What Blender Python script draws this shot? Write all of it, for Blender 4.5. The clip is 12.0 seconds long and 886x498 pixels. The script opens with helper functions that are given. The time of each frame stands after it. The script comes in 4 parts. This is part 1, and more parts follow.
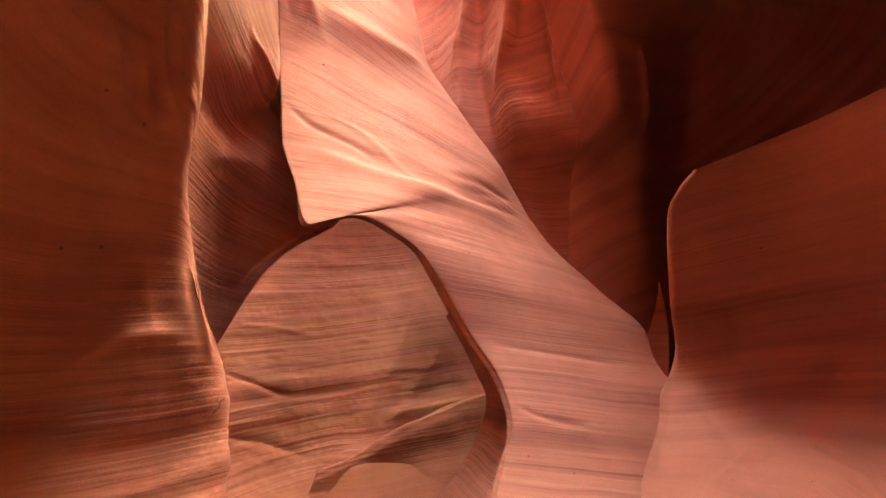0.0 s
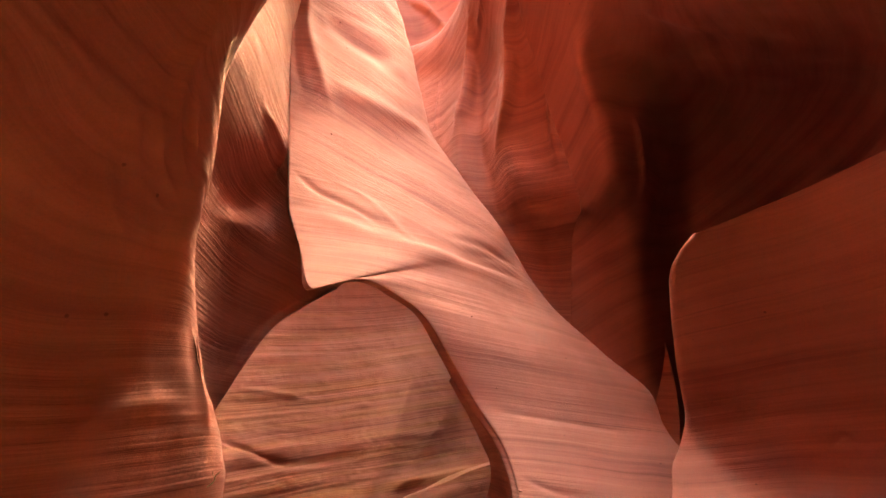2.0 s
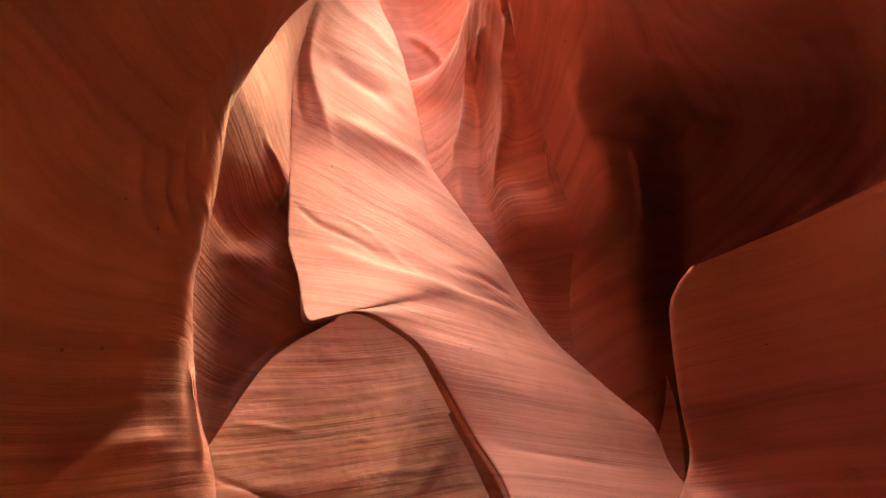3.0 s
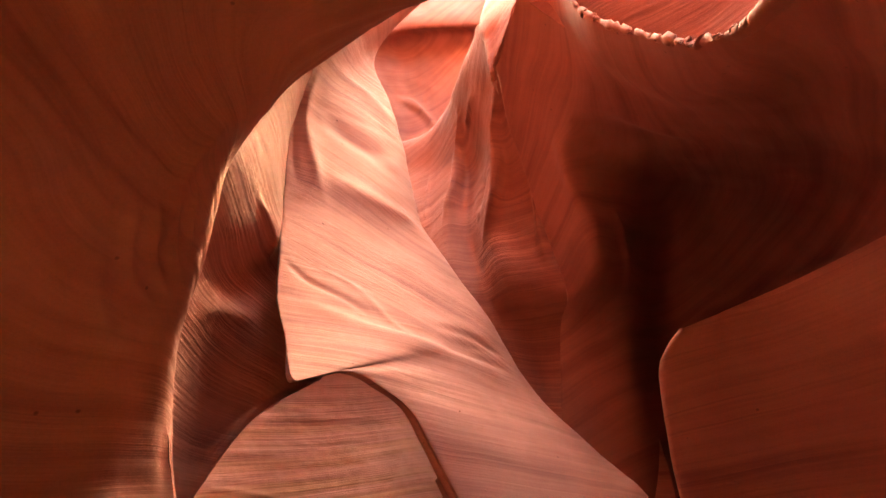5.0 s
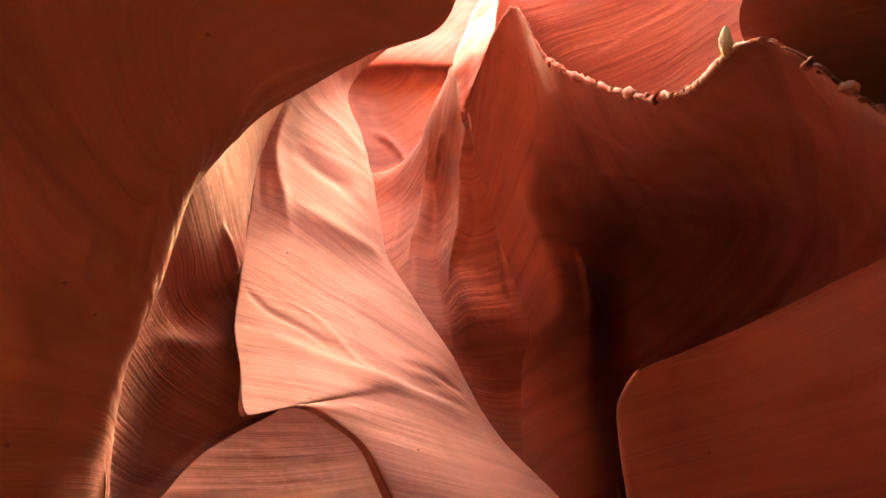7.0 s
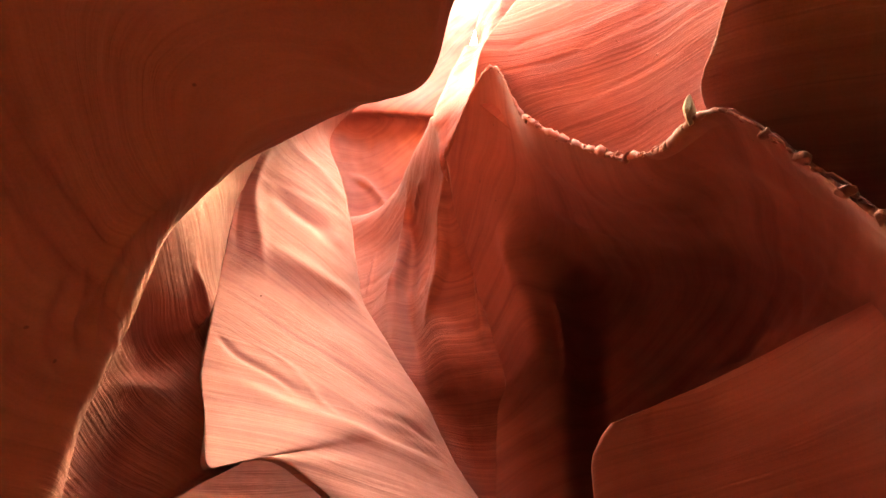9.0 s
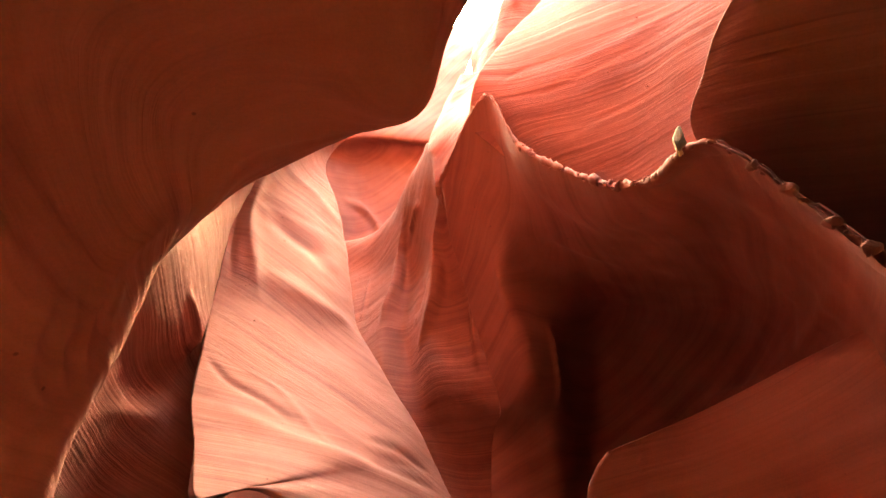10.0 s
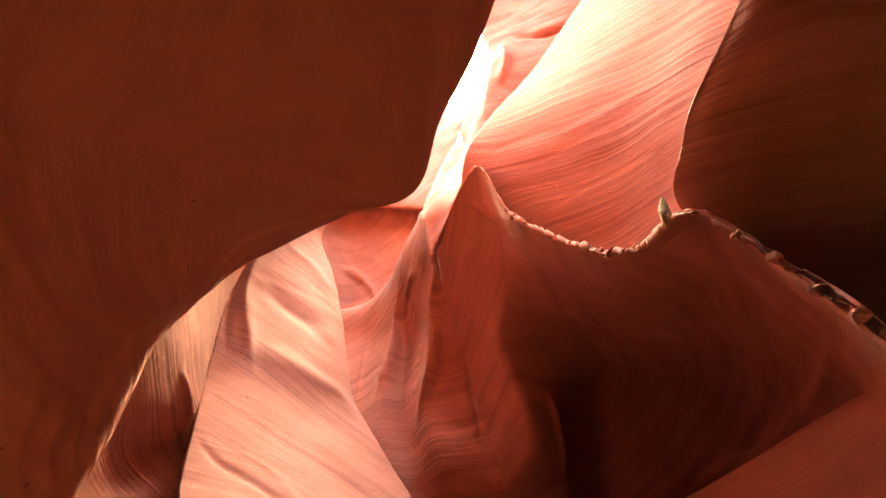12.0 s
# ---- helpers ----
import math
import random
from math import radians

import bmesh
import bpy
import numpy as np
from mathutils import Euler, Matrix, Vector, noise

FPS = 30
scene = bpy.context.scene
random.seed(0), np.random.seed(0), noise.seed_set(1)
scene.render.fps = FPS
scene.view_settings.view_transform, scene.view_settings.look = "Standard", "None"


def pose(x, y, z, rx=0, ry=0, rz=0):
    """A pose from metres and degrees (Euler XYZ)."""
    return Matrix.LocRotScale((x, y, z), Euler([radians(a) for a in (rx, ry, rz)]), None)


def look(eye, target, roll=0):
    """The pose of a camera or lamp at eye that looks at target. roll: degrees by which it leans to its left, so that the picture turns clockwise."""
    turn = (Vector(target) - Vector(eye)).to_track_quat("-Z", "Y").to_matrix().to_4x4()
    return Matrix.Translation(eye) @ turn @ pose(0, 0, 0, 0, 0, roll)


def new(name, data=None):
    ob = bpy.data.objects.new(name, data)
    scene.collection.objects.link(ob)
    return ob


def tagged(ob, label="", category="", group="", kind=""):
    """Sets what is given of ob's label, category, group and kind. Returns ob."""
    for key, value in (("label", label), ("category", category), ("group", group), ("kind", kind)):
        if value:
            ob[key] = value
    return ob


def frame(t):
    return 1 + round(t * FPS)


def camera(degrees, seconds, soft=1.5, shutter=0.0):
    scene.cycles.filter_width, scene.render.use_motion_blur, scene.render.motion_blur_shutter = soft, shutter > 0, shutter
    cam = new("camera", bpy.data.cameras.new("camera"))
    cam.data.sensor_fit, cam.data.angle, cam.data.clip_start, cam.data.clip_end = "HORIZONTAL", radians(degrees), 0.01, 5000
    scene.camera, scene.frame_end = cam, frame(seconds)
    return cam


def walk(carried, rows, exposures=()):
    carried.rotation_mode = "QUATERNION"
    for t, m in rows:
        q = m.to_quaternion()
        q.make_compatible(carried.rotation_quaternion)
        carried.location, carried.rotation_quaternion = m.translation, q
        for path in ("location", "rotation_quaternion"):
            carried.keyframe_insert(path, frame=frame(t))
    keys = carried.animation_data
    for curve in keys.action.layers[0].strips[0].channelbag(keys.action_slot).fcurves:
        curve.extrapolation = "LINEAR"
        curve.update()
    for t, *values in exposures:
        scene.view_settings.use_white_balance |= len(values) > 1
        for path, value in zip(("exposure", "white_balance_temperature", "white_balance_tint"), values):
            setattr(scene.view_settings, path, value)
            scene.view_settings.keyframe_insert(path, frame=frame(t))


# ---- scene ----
cam = camera(84, 12.0)
PATH = [
    (0.0, pose(0.000, 0.000, 1.600, 97.99, 0.00, 0.00)),
    (0.5, pose(-0.003, -0.003, 1.609, 99.81, 0.07, -0.03)),
    (1.0, pose(-0.001, -0.017, 1.615, 101.61, -0.02, -0.02)),
    (1.5, pose(-0.003, -0.026, 1.626, 103.25, -0.17, -0.02)),
    (2.0, pose(0.001, -0.027, 1.625, 104.90, 0.03, 0.33)),
    (2.5, pose(-0.008, -0.025, 1.632, 106.59, 0.09, 0.31)),
    (3.0, pose(-0.005, -0.031, 1.636, 108.39, 0.11, 0.16)),
    (5.0, pose(-0.006, -0.061, 1.656, 114.80, -0.11, -1.24)),
    (5.5, pose(-0.006, -0.064, 1.659, 115.81, -0.21, -1.99)),
    (6.0, pose(-0.008, -0.066, 1.659, 116.88, -0.29, -2.98)),
    (6.5, pose(-0.003, -0.074, 1.663, 117.69, -0.41, -4.28)),
    (7.0, pose(0.000, -0.081, 1.664, 118.63, -0.35, -5.73)),
    (9.0, pose(-0.003, -0.108, 1.677, 123.74, -0.06, -8.66)),
    (9.5, pose(-0.006, -0.118, 1.678, 125.09, 0.01, -8.97)),
    (10.0, pose(-0.005, -0.124, 1.681, 126.52, 0.05, -9.31)),
    (10.5, pose(-0.005, -0.137, 1.686, 128.52, 0.30, -9.51)),
    (11.0, pose(-0.007, -0.153, 1.696, 130.83, 0.77, -9.31)),
    (11.5, pose(-0.010, -0.163, 1.697, 132.62, 1.18, -8.77)),
    (12.0, pose(-0.010, -0.171, 1.701, 133.89, 1.62, -8.64)),
]
walk(cam, PATH, exposures=[(0.0, 6.65, 9800, -28), (12.0, 6.65, 9800, -28)])

# ---- light: open sky and a high sun above the slot ----
SUN_ELEVATION, SUN_AZIMUTH = 56, 20
world = bpy.data.worlds.new("sky")
scene.world = world
world.use_nodes = True
wn = world.node_tree.nodes
sky = wn.new("ShaderNodeTexSky")
sky.sky_type, sky.sun_disc = "NISHITA", False
sky.dust_density, sky.ozone_density = 8.0, 0.3
sky.sun_elevation, sky.sun_rotation = radians(SUN_ELEVATION), radians(SUN_AZIMUTH)
world.node_tree.links.new(sky.outputs["Color"], wn["Background"].inputs["Color"])
wn["Background"].inputs["Strength"].default_value = 0.15
sun_data = bpy.data.lights.new("sun", "SUN")
sun_data.energy, sun_data.angle, sun_data.color = 2.1, radians(0.53), (1.0, 0.95, 0.88)
sun = new("sun", sun_data)
el, az = radians(SUN_ELEVATION), radians(SUN_AZIMUTH)
sun.matrix_world = look((0, 0, 40), Vector((0, 0, 40)) - Vector((math.sin(az) * math.cos(el), math.cos(az) * math.cos(el), math.sin(el))))


# ---- materials ----
def link(nt, a, b):
    nt.links.new(a, b)


def ramp(nt, fac, stops):
    n = nt.nodes.new("ShaderNodeValToRGB")
    while len(n.color_ramp.elements) < len(stops):
        n.color_ramp.elements.new(0.5)
    for e, (p, c) in zip(n.color_ramp.elements, stops):
        e.position, e.color = p, (*c, 1)
    link(nt, fac, n.inputs[0])
    return n.outputs[0]


def stretched(nt, turn, scale, size, detail, warp=0.0):
    """Noise in layers: thin along the bed's normal, long in its plane."""
    geo = nt.nodes.new("ShaderNodeNewGeometry")
    src = geo.outputs["Position"]
    if warp:
        w = nt.nodes.new("ShaderNodeTexNoise")
        w.inputs["Scale"].default_value, w.inputs["Detail"].default_value = 0.9, 2
        link(nt, src, w.inputs["Vector"])
        mix = nt.nodes.new("ShaderNodeVectorMath")
        mix.operation = "MULTIPLY_ADD"
        mix.inputs[1].default_value = (warp, warp, warp)
        link(nt, w.outputs["Color"], mix.inputs[0])
        link(nt, src, mix.inputs[2])
        src = mix.outputs[0]
    rot = nt.nodes.new("ShaderNodeVectorRotate")
    rot.rotation_type = "EULER_XYZ"
    rot.inputs["Rotation"].default_value = [radians(a) for a in turn]
    link(nt, src, rot.inputs["Vector"])
    mp = nt.nodes.new("ShaderNodeMapping")
    mp.inputs["Scale"].default_value = scale
    link(nt, rot.outputs[0], mp.inputs["Vector"])
    n = nt.nodes.new("ShaderNodeTexNoise")
    n.inputs["Scale"].default_value, n.inputs["Detail"].default_value = size, detail
    n.inputs["Roughness"].default_value = 0.6
    link(nt, mp.outputs[0], n.inputs["Vector"])
    return n.outputs["Fac"]


def mixed(nt, kind, fac, a, b):
    m = nt.nodes.new("ShaderNodeMix")
    m.data_type, m.blend_type = "RGBA", kind
    for sock, v in ((m.inputs[0], fac), (m.inputs[6], a), (m.inputs[7], b)):
        if isinstance(v, (int, float)):
            sock.default_value = v
        elif isinstance(v, tuple):
            sock.default_value = (*v, 1)
        else:
            link(nt, v, sock)
    return m.outputs[2]


def sandstone(name, turn, light=(0.245, 0.080, 0.070), dark=(0.175, 0.048, 0.045), lines=0.6, bump=0.4, patchy=0.55, pit=0.05, upper=None, split=None):
    """Cross-bedded sandstone: soft bands, thin dark laminae, fine grain. turn: the tilt of its beds."""
    mat = bpy.data.materials.new(name)
    mat.use_nodes = True
    nt = mat.node_tree
    bsdf = nt.nodes["Principled BSDF"]
    bsdf.inputs["Roughness"].default_value = 0.85
    bsdf.inputs["Specular IOR Level"].default_value = 0.25
    bands = stretched(nt, turn, (0.14, 0.14, 4.0), 1.6, 4, 0.14)
    mid = stretched(nt, turn, (0.10, 0.10, 9.0), 1.6, 4, 0.10)
    fine = stretched(nt, turn, (0.22, 0.22, 22.0), 2.0, 6, 0.05)
    thin = stretched(nt, turn, (0.16, 0.16, 34.0), 1.0, 3, 0.08)
    grain = stretched(nt, turn, (1, 1, 1), 90, 3)
    stain = stretched(nt, turn, (1, 1, 1), 1.3, 4)
    zones = ramp(nt, stretched(nt, turn, (0.5, 0.5, 1.6), 1.1, 3, 0.3), [(0.40, (1 - patchy,) * 3), (0.62, (1, 1, 1))])
    if upper:
        # cross-beds of another tilt above a slanting bounding plane
        pos = nt.nodes.new("ShaderNodeNewGeometry")
        dot = nt.nodes.new("ShaderNodeVectorMath")
        dot.operation = "DOT_PRODUCT"
        dot.inputs[1].default_value = split[0]
        link(nt, pos.outputs["Position"], dot.inputs[0])
        side = nt.nodes.new("ShaderNodeMapRange")
        side.inputs["From Min"].default_value, side.inputs["From Max"].default_value = split[1] - 0.01, split[1] + 0.02
        link(nt, dot.outputs["Value"], side.inputs["Value"])
        fine = mixed(nt, "MIX", side.outputs[0], fine, stretched(nt, upper, (0.22, 0.22, 24.0), 2.0, 6, 0.05))
        mid = mixed(nt, "MIX", side.outputs[0], mid, stretched(nt, upper, (0.10, 0.10, 9.0), 1.6, 4, 0.10))
        bands = mixed(nt, "MIX", side.outputs[0], bands, stretched(nt, upper, (0.14, 0.14, 4.0), 1.6, 4, 0.14))
    base = ramp(nt, bands, [(0.3, dark), (0.55, light), (0.75, tuple(0.5 * (a + b) for a, b in zip(light, dark)))])
    laminae = ramp(nt, fine, [(0.30, (0.60, 0.50, 0.47)), (0.44, (1, 1, 1)), (0.56, (0.90, 0.86, 0.84)), (0.68, (1.08, 1.07, 1.06))])
    seams = ramp(nt, mid, [(0.34, (0.62, 0.52, 0.49)), (0.46, (1, 1, 1)), (0.58, (0.86, 0.81, 0.79)), (0.70, (1.08, 1.08, 1.07))])
    weight = mixed(nt, "MULTIPLY", 1.0, zones, (lines, lines, lines))
    col = mixed(nt, "MULTIPLY", weight, base, laminae)
    col = mixed(nt, "MULTIPLY", 0.8 * lines, col, seams)
    cracks = ramp(nt, thin, [(0.30, (0.40, 0.31, 0.28)), (0.345, (1, 1, 1))])
    col = mixed(nt, "MULTIPLY", weight, col, cracks)
    dirt = ramp(nt, stain, [(0.35, (0.78, 0.70, 0.66)), (0.6, (1, 1, 1))])
    col = mixed(nt, "MULTIPLY", 0.6, col, dirt)
    sand = ramp(nt, grain, [(0.3, (0.86, 0.84, 0.82)), (0.6, (1.0, 1.0, 1.0))])
    col = mixed(nt, "MULTIPLY", 0.5, col, sand)
    geo = nt.nodes.new("ShaderNodeNewGeometry")
    cells = nt.nodes.new("ShaderNodeTexVoronoi")
    cells.inputs["Scale"].default_value = 5.0
    link(nt, geo.outputs["Position"], cells.inputs["Vector"])
    pits = ramp(nt, cells.outputs["Distance"], [(0.5 * pit, (0.35, 0.28, 0.26)), (pit, (1, 1, 1))])
    col = mixed(nt, "MULTIPLY", 0.7, col, pits)
    link(nt, col, bsdf.inputs["Base Color"])
    add = nt.nodes.new("ShaderNodeMath")
    add.operation = "MULTIPLY_ADD"
    add.inputs[1].default_value = 0.35
    link(nt, thin, add.inputs[0])
    both = nt.nodes.new("ShaderNodeMath")
    both.operation = "MULTIPLY_ADD"
    both.inputs[1].default_value = 1.6
    link(nt, mid, both.inputs[0])
    link(nt, fine, both.inputs[2])
    link(nt, both.outputs[0], add.inputs[2])
    add2 = nt.nodes.new("ShaderNodeMath")
    add2.operation = "MULTIPLY_ADD"
    add2.inputs[1].default_value = 0.10
    link(nt, grain, add2.inputs[0])
    link(nt, add.outputs[0], add2.inputs[2])
    bp = nt.nodes.new("ShaderNodeBump")
    bp.inputs["Distance"].default_value = 0.03
    force = mixed(nt, "MULTIPLY", 1.0, zones, (bump, bump, bump))
    link(nt, force, bp.inputs["Strength"])
    link(nt, add2.outputs[0], bp.inputs["Height"])
    link(nt, bp.outputs[0], bsdf.inputs["Normal"])
    return mat


LEVEL = sandstone("sandstone_level_beds", (6, -4, 0))
DIPPING = sandstone("sandstone_dipping_beds", (10, 24, 0))
STEEP = sandstone("sandstone_steep_beds", (15, -38, 20), lines=0.9, patchy=0.4)
SMOOTH = sandstone("sandstone_smooth", (10, 14, 0), lines=0.4, bump=0.25, patchy=0.7)
SMOOTH_LEVEL = sandstone("sandstone_smooth_level", (4, 10, 0), lines=0.38, bump=0.3, patchy=0.65)
HOLLOW = sandstone("sandstone_hollow", (10, 24, 0), lines=0.22, bump=0.15, patchy=0.7)
BANDED = sandstone("sandstone_banded", (4, 8, 0), dark=(0.24, 0.09, 0.05), lines=0.8, bump=0.35, patchy=0.3)
PITTED = sandstone("sandstone_pitted", (-34, 8, 0), lines=0.4, bump=0.45, patchy=0.6, pit=0.05)
ARCHED = sandstone("sandstone_cross_beds", (6, -6, 0), lines=0.62, bump=0.24, patchy=0.7, upper=(12, -24, 0), split=((0.473, -0.241, 0.847), 1.355))
SAND = sandstone("canyon_sand", (0, 0, 0), (0.30, 0.145, 0.08), (0.22, 0.10, 0.055), 0.1, 0.3)


# ---- shaping ----
def lattice(ix, iy, iz, seed):
    h = (ix * 374761393 + iy * 668265263 + iz * 2147483647 + seed * 144665) & 0xFFFFFFFF
    h = ((h ^ (h >> 13)) * 1274126177) & 0xFFFFFFFF
    return ((h ^ (h >> 16)) & 0xFFFF) / 32767.5 - 1.0


def swell(p, seed=0):
    """Smooth value noise, -1 to 1, at the rows of p."""
    i = np.floor(p).astype(np.int64)
    f = p - i
    f = f * f * f * (f * (f * 6 - 15) + 10)
    out = 0
    for dx in (0, 1):
        for dy in (0, 1):
            for dz in (0, 1):
                w = (f[:, 0] if dx else 1 - f[:, 0]) * (f[:, 1] if dy else 1 - f[:, 1]) * (f[:, 2] if dz else 1 - f[:, 2])
                out = out + w * lattice(i[:, 0] + dx, i[:, 1] + dy, i[:, 2] + dz, seed)
    return out


def spline(points, n, closed=False):
    """Catmull-Rom through points (k x m x 3, along the first axis), n samples a span."""
    k = len(points)
    if closed:
        idx = lambda j: points[j % k]
        spans = k
    else:
        ends = np.concatenate([[2 * points[0] - points[1]], points, [2 * points[-1] - points[-2]]])
        idx = lambda j: ends[j + 1]
        spans = k - 1
    out = []
    for j in range(spans):
        a, b, c, d = idx(j - 1), idx(j), idx(j + 1), idx(j + 2)
        for s in np.arange(n) / n:
            out.append(0.5 * (2 * b + (c - a) * s + (2 * a - 5 * b + 4 * c - d) * s * s + (3 * b - a - 3 * c + d) * s ** 3))
    if not closed:
        out.append(points[-1])
    return np.array(out)


def bed_frame(turn):
    """The matrix that lays the beds of a tilt level."""
    return np.array(Euler([radians(a) for a in turn]).to_matrix())


def normals(g, closed=False):
    du = np.gradient(g, axis=0)
    dv = (np.roll(g, -1, 1) - np.roll(g, 1, 1)) if closed else np.gradient(g, axis=1)
    n = np.cross(du, dv)
    return n / (np.linalg.norm(n, axis=2, keepdims=True) + 1e-9)


def relief(g, n, turn, ledge, wave, seed):
    """Weathered relief: broad swells, and ledges that follow the beds."""
    p = g.reshape(-1, 3)
    q = p @ bed_frame(turn).T
    q = q + 0.05 * np.stack([swell(p * 1.3, seed + 3 + a) for a in range(3)], 1)
    d = wave * (swell(p * 1.7, seed) + 0.5 * swell(p * 3.9, seed + 1))
    wave_part = d
    step = swell(q * (0.5, 0.5, 9.0), seed + 5)
    d = d + ledge * (step + 0.6 * swell(q * (0.9, 0.9, 21.0), seed + 6) + 0.4 * swell(q * (1.2, 1.2, 47.0), seed + 7))
    calm = np.clip(0.65 + 0.9 * swell(q * (0.6, 0.6, 1.7), seed + 9), 0.15, 1.3)
    d = (d - wave_part) * calm + wave_part + 0.25 * ledge * swell(p * 14.0, seed + 8)
    return g + n * d.reshape(*g.shape[:2], 1)


def grid_mesh(name, front, back, mat, closed=False):
    """A skin of quads: front and back grids, sewn along their borders."""
    rows, cols = front.shape[:2]
    verts = front.reshape(-1, 3)
    wrap = cols if closed else cols - 1
    i, j = np.meshgrid(np.arange(rows - 1), np.arange(wrap), indexing="ij")
    i, j = i.ravel(), j.ravel()
    k = (j + 1) % cols
    quads = np.stack([i * cols + j, i * cols + k, (i + 1) * cols + k, (i + 1) * cols + j], 1)
    if back is not None:
        n = rows * cols
        verts = np.concatenate([verts, back.reshape(-1, 3)])
        ring = np.concatenate([np.arange(cols), np.arange(1, rows) * cols + cols - 1,
                               (rows - 1) * cols + np.arange(cols - 2, -1, -1), np.arange(rows - 2, 0, -1) * cols])
        nxt = np.roll(ring, -1)
        quads = np.concatenate([quads, quads[:, ::-1] + n, np.stack([nxt, ring, ring + n, nxt + n], 1)])
    me = bpy.data.meshes.new(name)
    me.vertices.add(len(verts))
    me.vertices.foreach_set("co", verts.astype(np.float32).ravel())
    me.loops.add(quads.size)
    me.loops.foreach_set("vertex_index", quads.astype(np.int32).ravel())
    me.polygons.add(len(quads))
    me.polygons.foreach_set("loop_start", np.arange(len(quads), dtype=np.int32) * 4)
    me.update(calc_edges=True)
    me.polygons.foreach_set("use_smooth", np.ones(len(quads), dtype=bool))
    me.materials.append(mat)
    return me


AXIS = np.array([0.0, 0.0, 1.7])


def bent(s, toward, folds):
    """Ridges (or hollows, with a negative height) along lines on the face: each fold is its points, its half-width and its height."""
    p = s.reshape(-1, 3)
    out = np.zeros(len(p))
    for line, width, height in folds:
        line = np.array(line, dtype=float)
        line = spline(line, 6) if len(line) > 2 else line
        best = np.full(len(p), 1e9)
        for a, c in zip(line[:-1], line[1:]):
            e = c - a
            k = np.clip((p - a) @ e / (e @ e + 1e-12), 0, 1)
            best = np.minimum(best, np.linalg.norm(p - a - k[:, None] * e, axis=1))
        q = best / (width * (1 + 0.35 * swell(p * 2.3, 77)))
        ends = np.minimum(np.linalg.norm(p - line[0], axis=1), np.linalg.norm(p - line[-1], axis=1))
        length = np.linalg.norm(np.diff(line, axis=0), axis=1).sum()
        fade = np.clip(ends / (0.3 * length), 0, 1)
        out += height * np.exp(-q ** 1.6) * fade * fade * (3 - 2 * fade)
    return s + toward * out.reshape(*s.shape[:2], 1)


def rock_sheet(name, net, mat, turn, nu=24, nv=24, ledge=0.006, wave=0.02, thick=0.35, seed=0, rise=None, tail=None, folds=(), crumble=None, label=""):
    """A rock face through the control curves of net, as thick as given, facing the middle of the passage."""
    g = np.array(net.curves, dtype=float)
    if tail:
        end = g[:, -1:].copy()
        end[:, :, 0], end[:, :, 1] = tail
        g = np.concatenate([g, 0.5 * (g[:, -1:] + end), end], 1)
    if rise:
        last = g[-1] + (rise[0], rise[1], 0)
        last[:, 2] = rise[2]
        g = np.concatenate([g, [g[-1] + f * (last - g[-1]) for f in (0.07, 0.3, 1.0)]])
    s = spline(g, nu)
    s = spline(s.transpose(1, 0, 2), nv).transpose(1, 0, 2)
    n = normals(s)
    away = s - AXIS
    away /= np.linalg.norm(away, axis=2, keepdims=True)
    if folds:
        s = bent(s, n if np.sum(n * away) < 0 else -n, [(snapped(line, s), w, h) for line, w, h in folds])
    if crumble:
        u = np.arange(s.shape[0])[:, None, None] / nu
        p = s.reshape(-1, 3)
        up = np.gradient(s, axis=0)
        up /= np.linalg.norm(up, axis=2, keepdims=True) + 1e-9
        jag = (0.6 * swell(p * 13, 70) + 0.5 * swell(p * 29, 71)).reshape(*s.shape[:2], 1)
        s = s + up * np.clip(jag, -0.3, 1) * crumble[1] * np.exp(-((u - crumble[0]) / 0.5) ** 2)
    n = normals(s)
    if np.sum(n * (AXIS - s)) < 0:
        n = -n
        s, n = s[:, ::-1], n[:, ::-1]
    front = relief(s, n, turn, ledge, wave, seed)
    ob = new(name, grid_mesh(name, front, s + away * thick, mat))
    return tagged(ob, label, "rock wall", kind="structure")


def snapped(points, s):
    """The points moved along the line of sight onto the skin s."""
    p = s.reshape(-1, 3) - AXIS
    far = np.linalg.norm(p, axis=1)
    out = []
    for q in points:
        way = np.array(q) - AXIS
        near = np.linalg.norm(way)
        off = np.linalg.norm(np.cross(p, way / near), axis=1) / far + (p @ way < 0)
        pick = np.where(off < max(off.min() * 1.5, 0.004))[0]
        out.append(tuple(p[pick[np.argmin(far[pick])]] + AXIS))
    return out


class Face:
    """A face of rock, given by the curves that it passes through."""

    def __init__(self):
        self.curves = []

    def curve(self, *points):
        self.curves.append(points)


# ---- the control curves of the faces, in metres ----
LEFT_WALL = Face()
LEFT_WALL.curve((-0.82, 2.11, 0.01), (-0.61, 1.7, 0.32), (-0.86, 1.6, 0.37), (-1.09, 1.51, 0.43), (-1.51, 1.51, 0.42), (-2.1, 1.39, 0.49))
LEFT_WALL.curve((-1.13, 2.6, 0.39), (-0.88, 2.12, 0.62), (-1.1, 1.95, 0.67), (-1.32, 1.78, 0.74), (-1.65, 1.6, 0.81), (-2.15, 1.37, 0.91))
LEFT_WALL.curve((-1.27, 2.84, 0.89), (-1, 2.35, 1.01), (-1.2, 2.12, 1.06), (-1.39, 1.85, 1.09), (-1.66, 1.58, 1.15), (-2.01, 1.24, 1.25))
LEFT_WALL.curve((-1.32, 2.83, 1.31), (-1.05, 2.37, 1.36), (-1.19, 2.11, 1.38), (-1.4, 1.87, 1.38), (-1.65, 1.51, 1.42), (-1.89, 1.13, 1.45))
